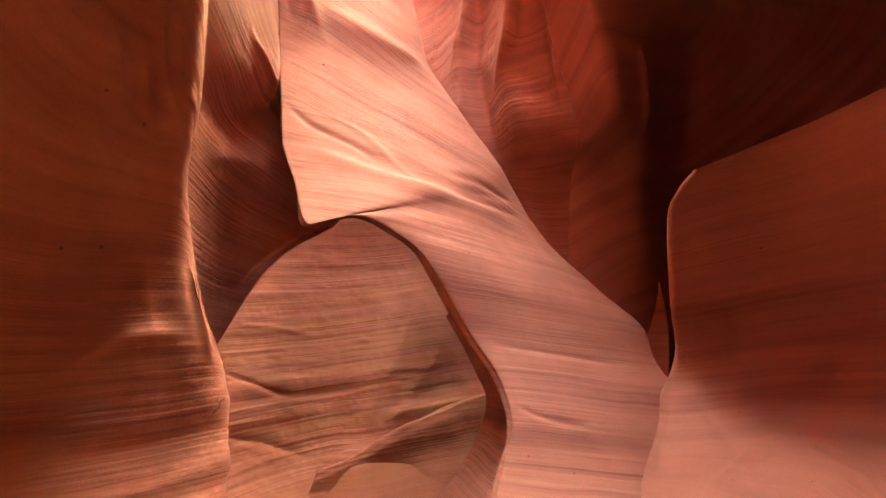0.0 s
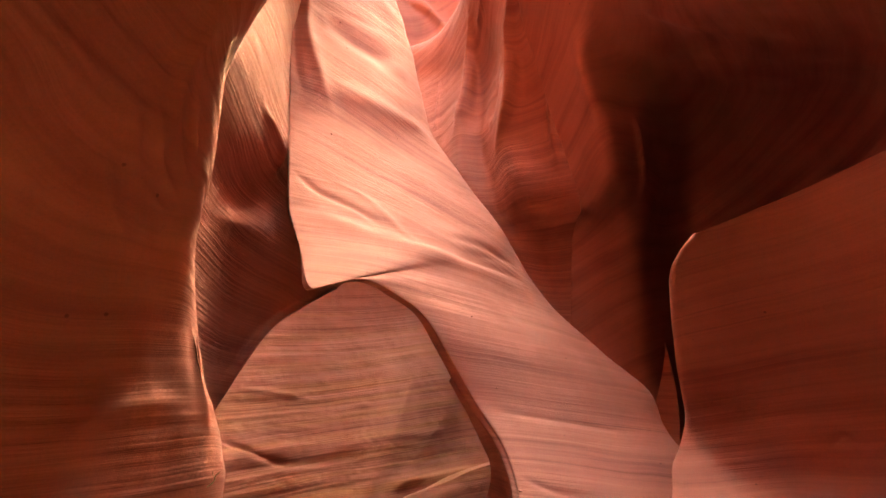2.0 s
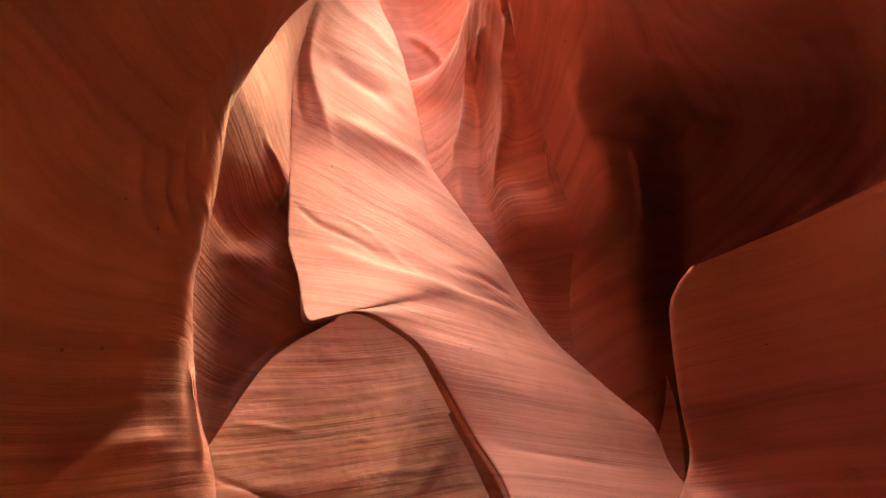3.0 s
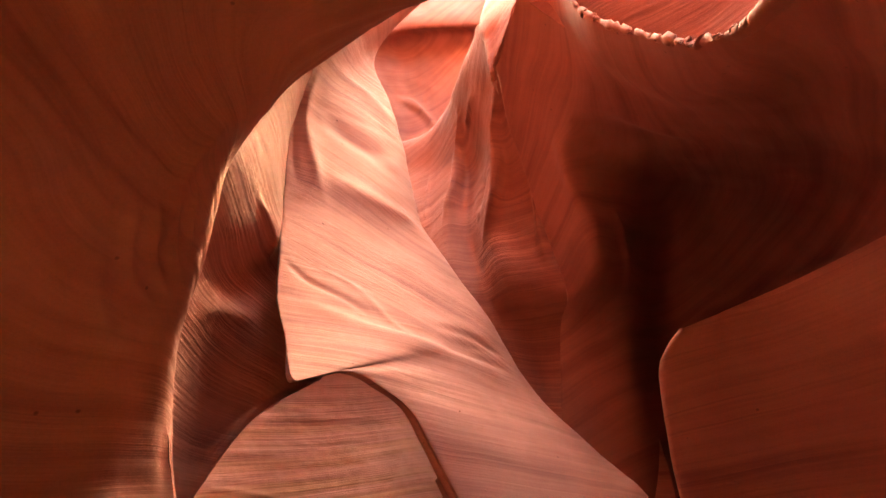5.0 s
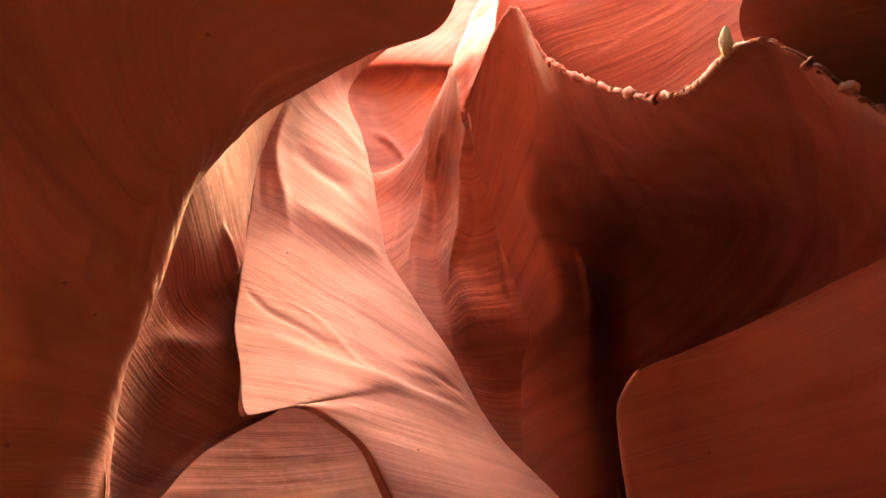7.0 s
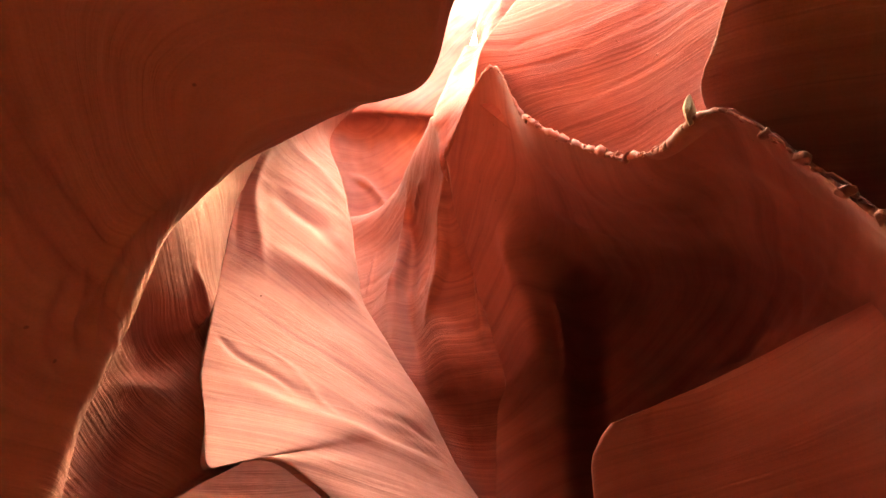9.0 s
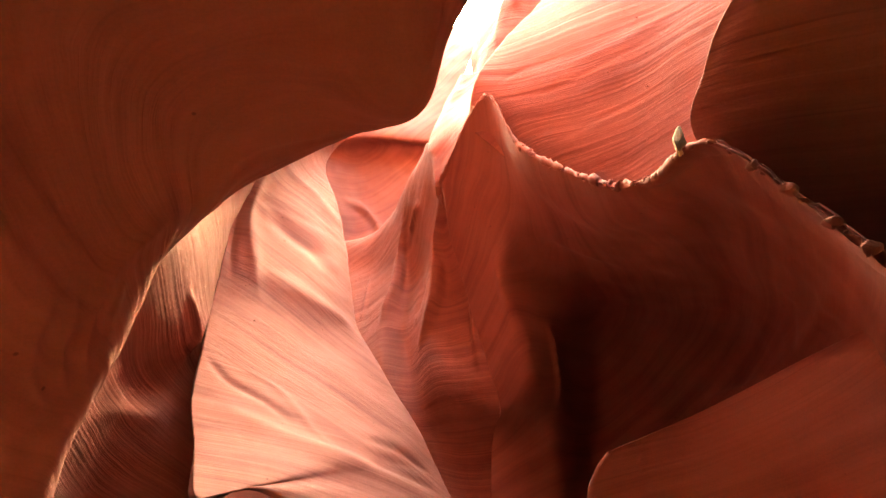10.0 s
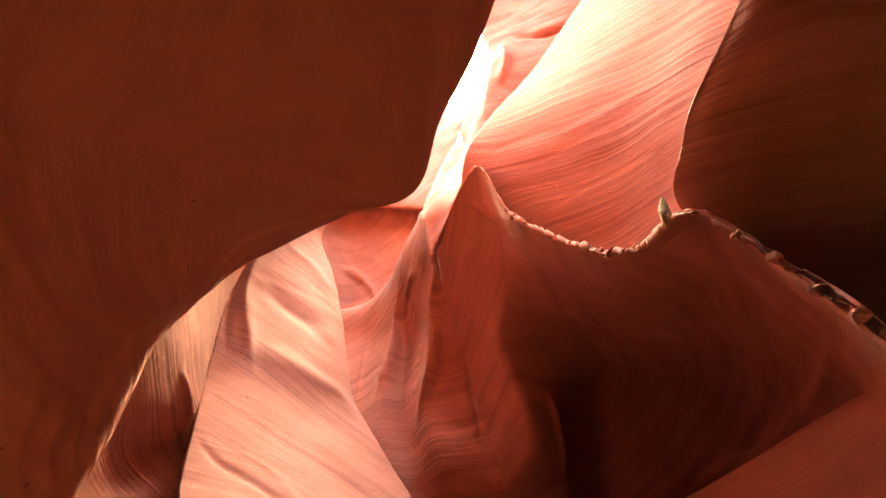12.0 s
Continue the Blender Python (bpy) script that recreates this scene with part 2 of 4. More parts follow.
LEFT_WALL.curve((-1.41, 2.76, 1.67), (-1.11, 2.29, 1.66), (-1.21, 2.06, 1.66), (-1.43, 1.85, 1.65), (-1.61, 1.46, 1.65), (-1.85, 1.09, 1.62))
LEFT_WALL.curve((-1.46, 2.7, 2.05), (-1.15, 2.22, 1.96), (-1.21, 2, 1.93), (-1.4, 1.79, 1.92), (-1.58, 1.4, 1.88), (-1.8, 1.03, 1.79))
LEFT_WALL.curve((-1.41, 2.52, 2.41), (-1.08, 2, 2.24), (-1.15, 1.82, 2.2), (-1.29, 1.59, 2.18), (-1.45, 1.25, 2.1), (-1.65, 0.92, 1.98))
LEFT_WALL.curve((-1.3, 2.36, 2.68), (-0.98, 1.88, 2.46), (-1.06, 1.64, 2.41), (-1.17, 1.37, 2.37), (-1.27, 1.06, 2.26), (-1.48, 0.79, 2.14))
LEFT_WALL.curve((-1.2, 2.2, 2.95), (-0.91, 1.75, 2.68), (-0.96, 1.48, 2.59), (-1.05, 1.19, 2.52), (-1.12, 0.91, 2.39), (-1.28, 0.66, 2.29))
LEFT_WALL.curve((-1.1, 2.01, 3.07), (-0.81, 1.58, 2.81), (-0.91, 1.23, 2.73), (-0.99, 0.89, 2.68), (-1.09, 0.62, 2.56), (-1.28, 0.37, 2.4))
LEFT_WALL.curve((-0.86, 1.81, 3.35), (-0.62, 1.47, 3.05), (-0.77, 1.06, 2.9), (-0.89, 0.72, 2.81), (-1.02, 0.46, 2.68), (-1.22, 0.27, 2.44))
LEFT_WALL.curve((-0.63, 1.66, 3.5), (-0.43, 1.38, 3.15), (-0.63, 0.92, 2.99), (-0.78, 0.59, 2.87), (-0.95, 0.34, 2.74), (-1.12, 0.14, 2.47))
LEFT_WALL.curve((-0.32, 1.44, 3.58), (-0.19, 1.22, 3.2), (-0.45, 0.77, 3.04), (-0.65, 0.48, 2.9), (-0.88, 0.26, 2.79), (-1.1, 0.08, 2.52))
LEFT_WALL.curve((-0.01, 1.25, 3.58), (0.09, 1.06, 3.19), (-0.24, 0.64, 3.09), (-0.54, 0.38, 2.96), (-0.76, 0.17, 2.84), (-1.04, -0.02, 2.56))
LEFT_WALL.curve((0.09, 0.99, 3.67), (0.16, 0.81, 3.31), (-0.15, 0.53, 3.13), (-0.44, 0.3, 3.02), (-0.69, 0.09, 2.92), (-1.01, -0.12, 2.63))
LEFT_WALL.curve((0.22, 0.67, 3.81), (0.27, 0.54, 3.44), (-0.07, 0.34, 3.25), (-0.37, 0.16, 3.11), (-0.69, -0.02, 3.1), (-1.02, -0.29, 2.79))
LEFT_WALL.curve((0.24, 0.34, 3.94), (0.29, 0.26, 3.6), (-0.03, 0.16, 3.39), (-0.36, 0.02, 3.26), (-0.7, -0.21, 3.27), (-1, -0.48, 2.96))

RECESS = Face()
# the first curve is an unseen roof, added to shade the recess from the sky
RECESS.curve((-1.28, 1.4, 4.03), (-1.16, 1.68, 4.29), (-1.06, 1.97, 4.52), (-0.96, 2.32, 4.82))
RECESS.curve((-1.47, 1.53, 3.7), (-1.13, 1.66, 3.79), (-1.63, 3.34, 5.89), (-0.99, 5.89, 8.7))
RECESS.curve((-1.52, 1.82, 3.36), (-1.22, 1.91, 3.5), (-1.47, 3.23, 4.78), (-1.58, 5.5, 6.85))
RECESS.curve((-1.48, 1.93, 3.05), (-1.32, 2.27, 3.32), (-1.33, 3.13, 3.99), (-1.76, 5.11, 5.49))
RECESS.curve((-1.47, 2.1, 2.75), (-1.44, 2.66, 3.1), (-1.37, 3.48, 3.61), (-1.6, 5.24, 4.61))
RECESS.curve((-1.48, 2.29, 2.59), (-1.6, 3.45, 3.06), (-1.43, 4.2, 3.39), (-1.25, 5.35, 3.82))
RECESS.curve((-1.52, 2.36, 2.33), (-1.64, 3.51, 2.66), (-1.44, 4.34, 2.9), (-1.16, 5.3, 3.26))
RECESS.curve((-1.52, 2.44, 2), (-1.76, 3.82, 2.29), (-1.42, 4.61, 2.58), (-1.04, 5.35, 2.89))
RECESS.curve((-1.46, 2.56, 1.49), (-1.87, 4.07, 1.8), (-1.55, 4.7, 2.31), (-1.15, 5.3, 2.64))
RECESS.curve((-1.39, 2.63, 1.2), (-1.91, 4.22, 1.38), (-1.62, 4.59, 2.09), (-1.24, 5.2, 2.57))
RECESS.curve((-1.7, 3.16, 1.33), (-2.23, 4.83, 1.6), (-1.92, 5.28, 2.38), (-1.48, 5.93, 2.9))

BACK_WALL = Face()
BACK_WALL.curve((-3.7, 5.79, 3.75), (-2.68, 6.74, 3.85), (-1.63, 7.48, 3.91), (-0.32, 7.88, 3.84), (1.08, 7.87, 3.65), (2.44, 7.8, 3.54))
BACK_WALL.curve((-3.55, 5.72, 2.54), (-2.65, 6.83, 2.65), (-1.63, 7.65, 2.68), (-0.31, 7.93, 2.63), (1.06, 7.86, 2.62), (2.4, 7.78, 2.61))
BACK_WALL.curve((-3.38, 5.55, 1.62), (-2.52, 6.64, 1.62), (-1.56, 7.44, 1.63), (-0.29, 7.49, 1.63), (1.03, 7.83, 1.54), (2.32, 7.66, 1.63))
BACK_WALL.curve((-3.21, 5.38, 0.91), (-2.39, 6.42, 0.77), (-1.53, 7.08, 0.69), (-0.74, 7, 0.7), (0.38, 7.43, 0.64), (2.2, 7.42, 0.64))
BACK_WALL.curve((-3.08, 5.24, 0.36), (-2.29, 6.23, 0.13), (-1.59, 6.74, 0.01), (-0.99, 6.7, 0.02), (0.12, 6.73, 0.08), (2.03, 6.93, -0.04))
BACK_WALL.curve((-2.96, 5.1, 0.03), (-2.16, 5.96, -0.24), (-1.54, 6.33, -0.36), (-0.97, 6.18, -0.18), (0.11, 6.32, -0.29), (1.87, 6.45, -0.39))
BACK_WALL.curve((-2.57, 4.52, -0.48), (-1.81, 5.1, -0.75), (-1.27, 5.33, -0.85), (-0.58, 5.24, -0.81), (0.09, 5.36, -0.87), (1.54, 5.45, -0.91))
BACK_WALL.curve((-2, 3.68, -1.13), (-1.34, 3.95, -1.33), (-0.94, 4.11, -1.45), (-0.43, 4.08, -1.43), (0.07, 4.09, -1.44), (1.15, 4.23, -1.55))

RIGHT_WALL = Face()
RIGHT_WALL.curve((1.56, 2.97, 2.45), (1.46, 2.73, 2.45), (1.68, 2.63, 2.53), (1.93, 2.49, 2.62), (2.11, 2.17, 2.69), (2.19, 1.82, 2.72), (2.29, 1.16, 2.73))
RIGHT_WALL.curve((1.69, 3.18, 2.45), (1.42, 2.88, 2.36), (1.66, 2.71, 2.45), (1.93, 2.53, 2.53), (2.11, 2.22, 2.6), (2.17, 1.83, 2.61), (2.14, 1.12, 2.51))
RIGHT_WALL.curve((1.82, 3.49, 2.29), (1.47, 3.14, 2.22), (1.73, 2.91, 2.24), (1.98, 2.69, 2.28), (2.18, 2.34, 2.29), (2.26, 1.96, 2.28), (2.2, 1.18, 2.24))
RIGHT_WALL.curve((1.97, 3.82, 1.81), (1.6, 3.46, 1.78), (1.91, 3.28, 1.8), (2.16, 3.01, 1.81), (2.37, 2.62, 1.83), (2.47, 2.2, 1.83), (2.39, 1.35, 1.82))
RIGHT_WALL.curve((2.11, 4.14, 1.35), (1.73, 3.71, 1.37), (2.02, 3.54, 1.38), (2.29, 3.23, 1.38), (2.54, 2.87, 1.39), (2.58, 2.37, 1.41), (2.47, 1.45, 1.47))
RIGHT_WALL.curve((1.67, 4.1, 0.9), (1.66, 3.75, 1.05), (1.88, 3.42, 1.01), (2.12, 3.1, 1.02), (2.32, 2.67, 1.05), (2.29, 2.16, 1.12), (2.16, 1.3, 1.29))
RIGHT_WALL.curve((1.25, 3.63, 0.48), (1.36, 3.31, 0.65), (1.55, 2.93, 0.7), (1.75, 2.6, 0.79), (1.85, 2.16, 0.91), (1.83, 1.75, 1.02), (1.76, 1.07, 1.24))
RIGHT_WALL.curve((0.84, 2.95, 0.24), (1.06, 2.71, 0.36), (1.24, 2.41, 0.49), (1.38, 2.11, 0.62), (1.43, 1.71, 0.81), (1.44, 1.39, 0.95), (1.41, 0.88, 1.19))
RIGHT_WALL.curve((0.45, 2.05, 0.07), (0.72, 1.92, 0.17), (0.86, 1.73, 0.31), (0.95, 1.53, 0.46), (1.05, 1.31, 0.63), (1.08, 1.1, 0.77), (1.21, 0.79, 1.02))

CURTAIN = Face()
CURTAIN.curve((-1.62, 10.17, 8.59), (-0.28, 10.12, 8.82), (0.32, 8.49, 8.35), (0.48, 7.38, 7.91), (0.64, 5.76, 7.48), (0.72, 5.21, 7.21), (1.08, 5.18, 6.51))
CURTAIN.curve((-1.18, 8.34, 7.84), (-0.26, 7.45, 7.48), (0.16, 6.5, 7.23), (0.29, 5.66, 7), (0.48, 4.54, 6.71), (0.53, 4.07, 6.37), (0.79, 4.25, 6))
CURTAIN.curve((-0.9, 7.89, 6.73), (-0.18, 7.31, 6.51), (0.29, 6.55, 6.17), (0.58, 6.35, 6.05), (0.78, 5.33, 5.67), (0.97, 5.28, 5.41), (1.21, 5.11, 5.28))
CURTAIN.curve((-0.69, 7.48, 5.24), (-0.12, 7.08, 5.16), (0.18, 6.56, 5.01), (0.53, 6.5, 4.99), (0.73, 5.93, 4.89), (1.1, 5.8, 4.67), (1.55, 5.47, 4.54))
CURTAIN.curve((-0.5, 7.24, 4.21), (0.05, 6.95, 4.12), (0.3, 6.58, 4.07), (0.71, 6.55, 4.07), (0.95, 6.14, 4.07), (1.32, 5.99, 3.96), (1.83, 5.78, 3.9))
CURTAIN.curve((-0.64, 8.62, 3.43), (0.15, 7.85, 3.27), (0.63, 7.14, 3.12), (1.09, 6.89, 3.07), (1.53, 7.01, 3.09), (1.96, 6.79, 3.13), (2.52, 6.39, 3.11))
CURTAIN.curve((-0.84, 8.76, 1.63), (0.16, 8.5, 1.63), (0.83, 7.57, 1.63), (1.23, 6.93, 1.63), (1.73, 7.03, 1.63), (2.31, 6.85, 1.63), (2.89, 6.41, 1.62))
CURTAIN.curve((-0.76, 8.25, -0.51), (0.14, 8.09, -0.48), (0.77, 7.32, -0.28), (1.12, 6.54, -0.08), (1.48, 6.28, -0.01), (1.99, 6.15, 0.03), (2.57, 5.94, 0.08))

BOWL = Face()
BOWL.curve((0.99, 4.79, 5.94), (1.13, 3.54, 6.14), (1.38, 3.18, 5.15), (1.71, 2.68, 4.25), (1.74, 2.13, 3.84), (1.67, 1.5, 3.54), (1.83, 1.3, 3.01), (1.86, 1.09, 2.53), (1.86, 0.91, 2.14))
BOWL.curve((0.63, 3.74, 5.37), (0.8, 2.51, 5.23), (1.01, 2.35, 4.49), (1.26, 1.88, 3.72), (1.3, 1.49, 3.38), (1.21, 1, 3.11), (1.39, 0.91, 2.74), (1.46, 0.81, 2.38), (1.52, 0.7, 2.08))
BOWL.curve((0.56, 3.53, 5.31), (0.73, 2.32, 5.12), (0.94, 2.17, 4.4), (1.19, 1.74, 3.67), (1.22, 1.36, 3.32), (1.12, 0.9, 3.04), (1.28, 0.81, 2.69), (1.35, 0.72, 2.35), (1.4, 0.62, 2.05))
BOWL.curve((0.63, 3.68, 5.21), (0.79, 2.49, 5.11), (0.98, 2.29, 4.42), (1.25, 1.86, 3.71), (1.3, 1.49, 3.38), (1.22, 1, 3.1), (1.34, 0.87, 2.71), (1.37, 0.75, 2.35), (1.39, 0.63, 2.04))
BOWL.curve((0.76, 4.05, 4.98), (0.92, 2.91, 5.06), (1.12, 2.58, 4.47), (1.42, 2.19, 3.84), (1.52, 1.79, 3.52), (1.5, 1.31, 3.26), (1.51, 1, 2.76), (1.45, 0.82, 2.34), (1.41, 0.66, 2.02))
BOWL.curve((0.94, 4.4, 4.79), (1.12, 3.47, 4.85), (1.44, 3.35, 4.66), (1.96, 3.16, 4.3), (2.18, 2.66, 3.96), (2.24, 2.05, 3.62), (2.02, 1.44, 2.96), (1.66, 1.02, 2.35), (1.49, 0.74, 1.99))
BOWL.curve((1.21, 4.83, 4.27), (1.42, 4.2, 4.34), (1.95, 4.46, 4.54), (2.78, 4.81, 4.75), (3.27, 4.26, 4.38), (3.45, 3.54, 3.99), (2.81, 2.23, 3.14), (2, 1.38, 2.32), (1.59, 0.86, 1.94))
BOWL.curve((1.52, 5.22, 3.56), (1.66, 4.59, 3.63), (2.05, 4.82, 3.81), (3.08, 5.89, 4.22), (3.73, 5.4, 4.04), (3.98, 4.54, 3.77), (3.39, 3.11, 3.13), (2.4, 1.84, 2.33), (1.71, 1.01, 1.88))
BOWL.curve((1.57, 5.89, 3.21), (1.94, 5.73, 3.16), (2.34, 5.63, 3.18), (3.09, 6.44, 3.32), (3.55, 6.3, 3.35), (4.03, 5.9, 3.52), (4.07, 4.87, 3.42), (3.66, 3.28, 3.26), (3.17, 1.92, 2.88))
BOWL.curve((1.59, 6.5, 1.33), (2.08, 6.43, 1.33), (2.71, 6.55, 1.32), (3.38, 7.02, 1.28), (3.88, 6.65, 1.28), (4.54, 6.48, 1.58), (4.54, 5.36, 1.92), (4.18, 3.9, 2.28), (3.58, 2.27, 2.39))
BOWL.curve((1.47, 6.25, -0.33), (1.93, 6.19, -0.32), (2.52, 6.33, -0.37), (3.16, 6.81, -0.54), (3.64, 6.48, -0.44), (4.32, 6.4, -0.1), (4.38, 5.39, 0.44), (4.1, 4.02, 0.93), (3.71, 2.5, 1.44))

SLAB = Face()
SLAB.curve((0.7, 2.75, 5.25), (1.22, 2.58, 4.48), (1.59, 2.26, 3.99), (1.75, 1.99, 3.82), (1.88, 1.74, 3.7), (2.11, 1.5, 3.51), (2.35, 1.21, 3.26))
SLAB.curve((0.72, 2.44, 5.54), (1.22, 2.23, 4.85), (1.61, 1.87, 4.47), (1.78, 1.65, 4.26), (1.92, 1.46, 4.08), (2.15, 1.23, 3.87), (2.4, 0.95, 3.6))
SLAB.curve((0.96, 2.31, 5.99), (1.36, 1.86, 5.41), (1.73, 1.5, 4.98), (1.89, 1.29, 4.72), (2.03, 1.11, 4.51), (2.25, 0.89, 4.29), (2.49, 0.64, 4.01))
SLAB.curve((1.53, 1.97, 6.76), (1.81, 1.49, 6.16), (2.09, 1.09, 5.65), (2.23, 0.86, 5.35), (2.36, 0.69, 5.09), (2.5, 0.44, 4.82), (2.64, 0.21, 4.47))
SLAB.curve((2.37, 1.25, 8.13), (2.58, 0.81, 7.36), (2.76, 0.46, 6.76), (2.85, 0.26, 6.38), (2.97, 0.08, 6.07), (3.08, -0.11, 5.7), (3.17, -0.29, 5.22))

OVERHANG = Face()
OVERHANG.curve((1.93, 1.5, 3.62), (1.54, 1.32, 3.32), (1.48, 1.28, 3.26), (1.47, 1.26, 3.25), (1.53, 1.2, 3.23), (1.78, 1.17, 3.08), (2.03, 1.21, 2.96), (2.26, 1.25, 2.69), (2.62, 1.14, 2.24))
OVERHANG.curve((1.88, 1.35, 3.79), (1.38, 1.13, 3.48), (1.3, 1.09, 3.42), (1.3, 1.07, 3.4), (1.38, 1.05, 3.35), (1.59, 1.01, 3.24), (1.87, 1.01, 3.13), (2.13, 0.97, 2.93), (2.53, 0.77, 2.56))
OVERHANG.curve((1.78, 1.08, 3.86), (1.34, 0.95, 3.54), (1.27, 0.92, 3.49), (1.27, 0.9, 3.46), (1.33, 0.86, 3.4), (1.52, 0.79, 3.3), (1.77, 0.77, 3.24), (2.02, 0.71, 3.09), (2.41, 0.52, 2.78))
OVERHANG.curve((1.7, 0.83, 3.92), (1.3, 0.73, 3.6), (1.23, 0.7, 3.54), (1.24, 0.68, 3.52), (1.29, 0.61, 3.45), (1.47, 0.57, 3.38), (1.67, 0.53, 3.34), (1.89, 0.46, 3.24), (2.28, 0.29, 2.95))
OVERHANG.curve((1.66, 0.43, 4.01), (1.29, 0.37, 3.66), (1.24, 0.36, 3.6), (1.24, 0.34, 3.58), (1.28, 0.29, 3.51), (1.42, 0.25, 3.44), (1.63, 0.22, 3.44), (1.83, 0.17, 3.38), (2.15, 0.03, 3.09))
OVERHANG.curve((1.71, 0.04, 4.11), (1.38, 0.02, 3.8), (1.31, 0.02, 3.74), (1.31, 0.01, 3.71), (1.37, -0.05, 3.66), (1.51, -0.09, 3.62), (1.7, -0.12, 3.62), (1.91, -0.17, 3.61), (2.14, -0.32, 3.28))

SPUR = Face()
SPUR.curve((0.97, 5.1, 6.2), (0.61, 4.02, 5.51), (0.63, 3.92, 5.47), (0.78, 3.64, 5.44))
SPUR.curve((0.9, 4.84, 6.5), (0.56, 3.91, 5.64), (0.61, 3.77, 5.56), (0.75, 3.49, 5.46))
SPUR.curve((0.87, 4.83, 6.94), (0.52, 3.91, 6), (0.63, 3.64, 5.83), (0.82, 3.3, 5.62))
SPUR.curve((0.88, 4.88, 7.31), (0.49, 3.91, 6.27), (0.68, 3.53, 6.11), (0.93, 3.15, 5.85))
SPUR.curve((1.11, 4.91, 8.29), (0.69, 3.93, 7.08), (0.87, 3.64, 6.89), (1.06, 3.22, 6.53))
SPUR.curve((1.34, 4.88, 9.03), (0.92, 3.98, 7.88), (1.09, 3.74, 7.65), (1.26, 3.36, 7.25))

WINDOW_BACK = Face()
WINDOW_BACK.curve((-1.44, 7.88, 6.91), (-0.22, 8.6, 7.47), (1.46, 7.97, 7.31))
WINDOW_BACK.curve((-1.68, 7.64, 8.36), (-0.37, 8.35, 9.11), (1.46, 7.65, 8.85))
WINDOW_BACK.curve((-1.82, 7.38, 9.22), (-0.48, 7.77, 10.18), (1.29, 7.15, 9.83))
WINDOW_BACK.curve((-1.63, 7.06, 9.62), (-0.37, 7.27, 10.17), (1.11, 6.79, 9.79))
WINDOW_BACK.curve((-1.77, 7.11, 10.41), (0.09, 7.05, 11.05), (1.44, 6.23, 10.85))
WINDOW_BACK.curve((-1.74, 7.07, 11.92), (0.42, 6.6, 12.37), (1.69, 5.77, 11.95))
WINDOW_BACK.curve((-1.35, 6.87, 13.21), (0.68, 6.5, 13.49), (1.9, 6.01, 13.08))

FAR_UPPER = Face()
FAR_UPPER.curve((1.03, 4.05, 7.06), (1.13, 3.71, 6.66), (1.58, 3.68, 6.69), (3.01, 3.43, 6.62))
FAR_UPPER.curve((1.09, 3.96, 7.98), (1.2, 3.5, 7.53), (1.6, 3.36, 7.53), (3.09, 3.17, 7.27))
FAR_UPPER.curve((1.2, 3.79, 8.78), (1.26, 3.44, 8.15), (1.57, 3.22, 8.2), (3.19, 2.8, 8.16))
FAR_UPPER.curve((1.61, 3.56, 9.39), (1.47, 3.28, 8.99), (1.7, 3.01, 9.06), (3.48, 2.36, 9.14))
FAR_UPPER.curve((1.75, 3.43, 10.2), (1.5, 3.19, 9.69), (1.86, 2.88, 9.85), (3.8, 1.81, 10.06))
FAR_UPPER.curve((1.79, 3.31, 10.9), (1.44, 3.11, 10.39), (2.02, 2.69, 10.64), (4.1, 1.2, 10.94))
FAR_UPPER.curve((2.24, 2.62, 12.31), (1.73, 2.37, 11.85), (2.41, 1.86, 12.03), (4.46, 0.22, 12.18))

ARCH_LEG = Face()
ARCH_LEG.curve((0.08, 4.19, 1.81), (0.08, 4.6, 1.69), (0.03, 4.9, 1.62))
ARCH_LEG.curve((0.3, 4.08, 1.32), (0.32, 4.47, 1.22), (0.31, 4.87, 1.1))
ARCH_LEG.curve((0.44, 3.94, 1.09), (0.44, 4.34, 0.99), (0.4, 4.83, 0.87))
ARCH_LEG.curve((0.5, 3.79, 0.81), (0.44, 4.18, 0.7), (0.36, 4.79, 0.65))
ARCH_LEG.curve((0.39, 3.57, 0.53), (0.31, 4.02, 0.42), (0.16, 4.62, 0.29))
ARCH_LEG.curve((0.27, 3.22, 0.25), (0.12, 3.7, 0.08), (-0.2, 4.28, -0.07))
ARCH_LEG.curve((0.19, 2.73, -0.05), (0.02, 3.08, -0.26), (-0.35, 3.61, -0.52))

LEDGE = Face()
LEDGE.curve((-1.69, 6.9, -0.46), (-1.13, 7.15, -0.35), (-0.44, 7.42, 0.01), (0.39, 7.59, 0.33), (1.32, 7.61, 0.53))
LEDGE.curve((-1.54, 6.31, -0.25), (-1.03, 6.41, -0.07), (-0.43, 6.6, 0.24), (0.35, 6.76, 0.54), (1.19, 6.84, 0.72))
LEDGE.curve((-1.54, 6.18, -0.31), (-1.04, 6.24, -0.1), (-0.44, 6.43, 0.16), (0.34, 6.59, 0.45), (1.17, 6.72, 0.59))
LEDGE.curve((-1.59, 6.03, -0.57), (-1.08, 6.07, -0.46), (-0.47, 6.24, -0.33), (0.32, 6.4, -0.18), (1.11, 6.5, -0.07))
LEDGE.curve((-1.45, 5.19, -1.04), (-0.95, 5.19, -1.04), (-0.41, 5.25, -1.07), (0.26, 5.34, -1.12), (0.89, 5.38, -1.14))

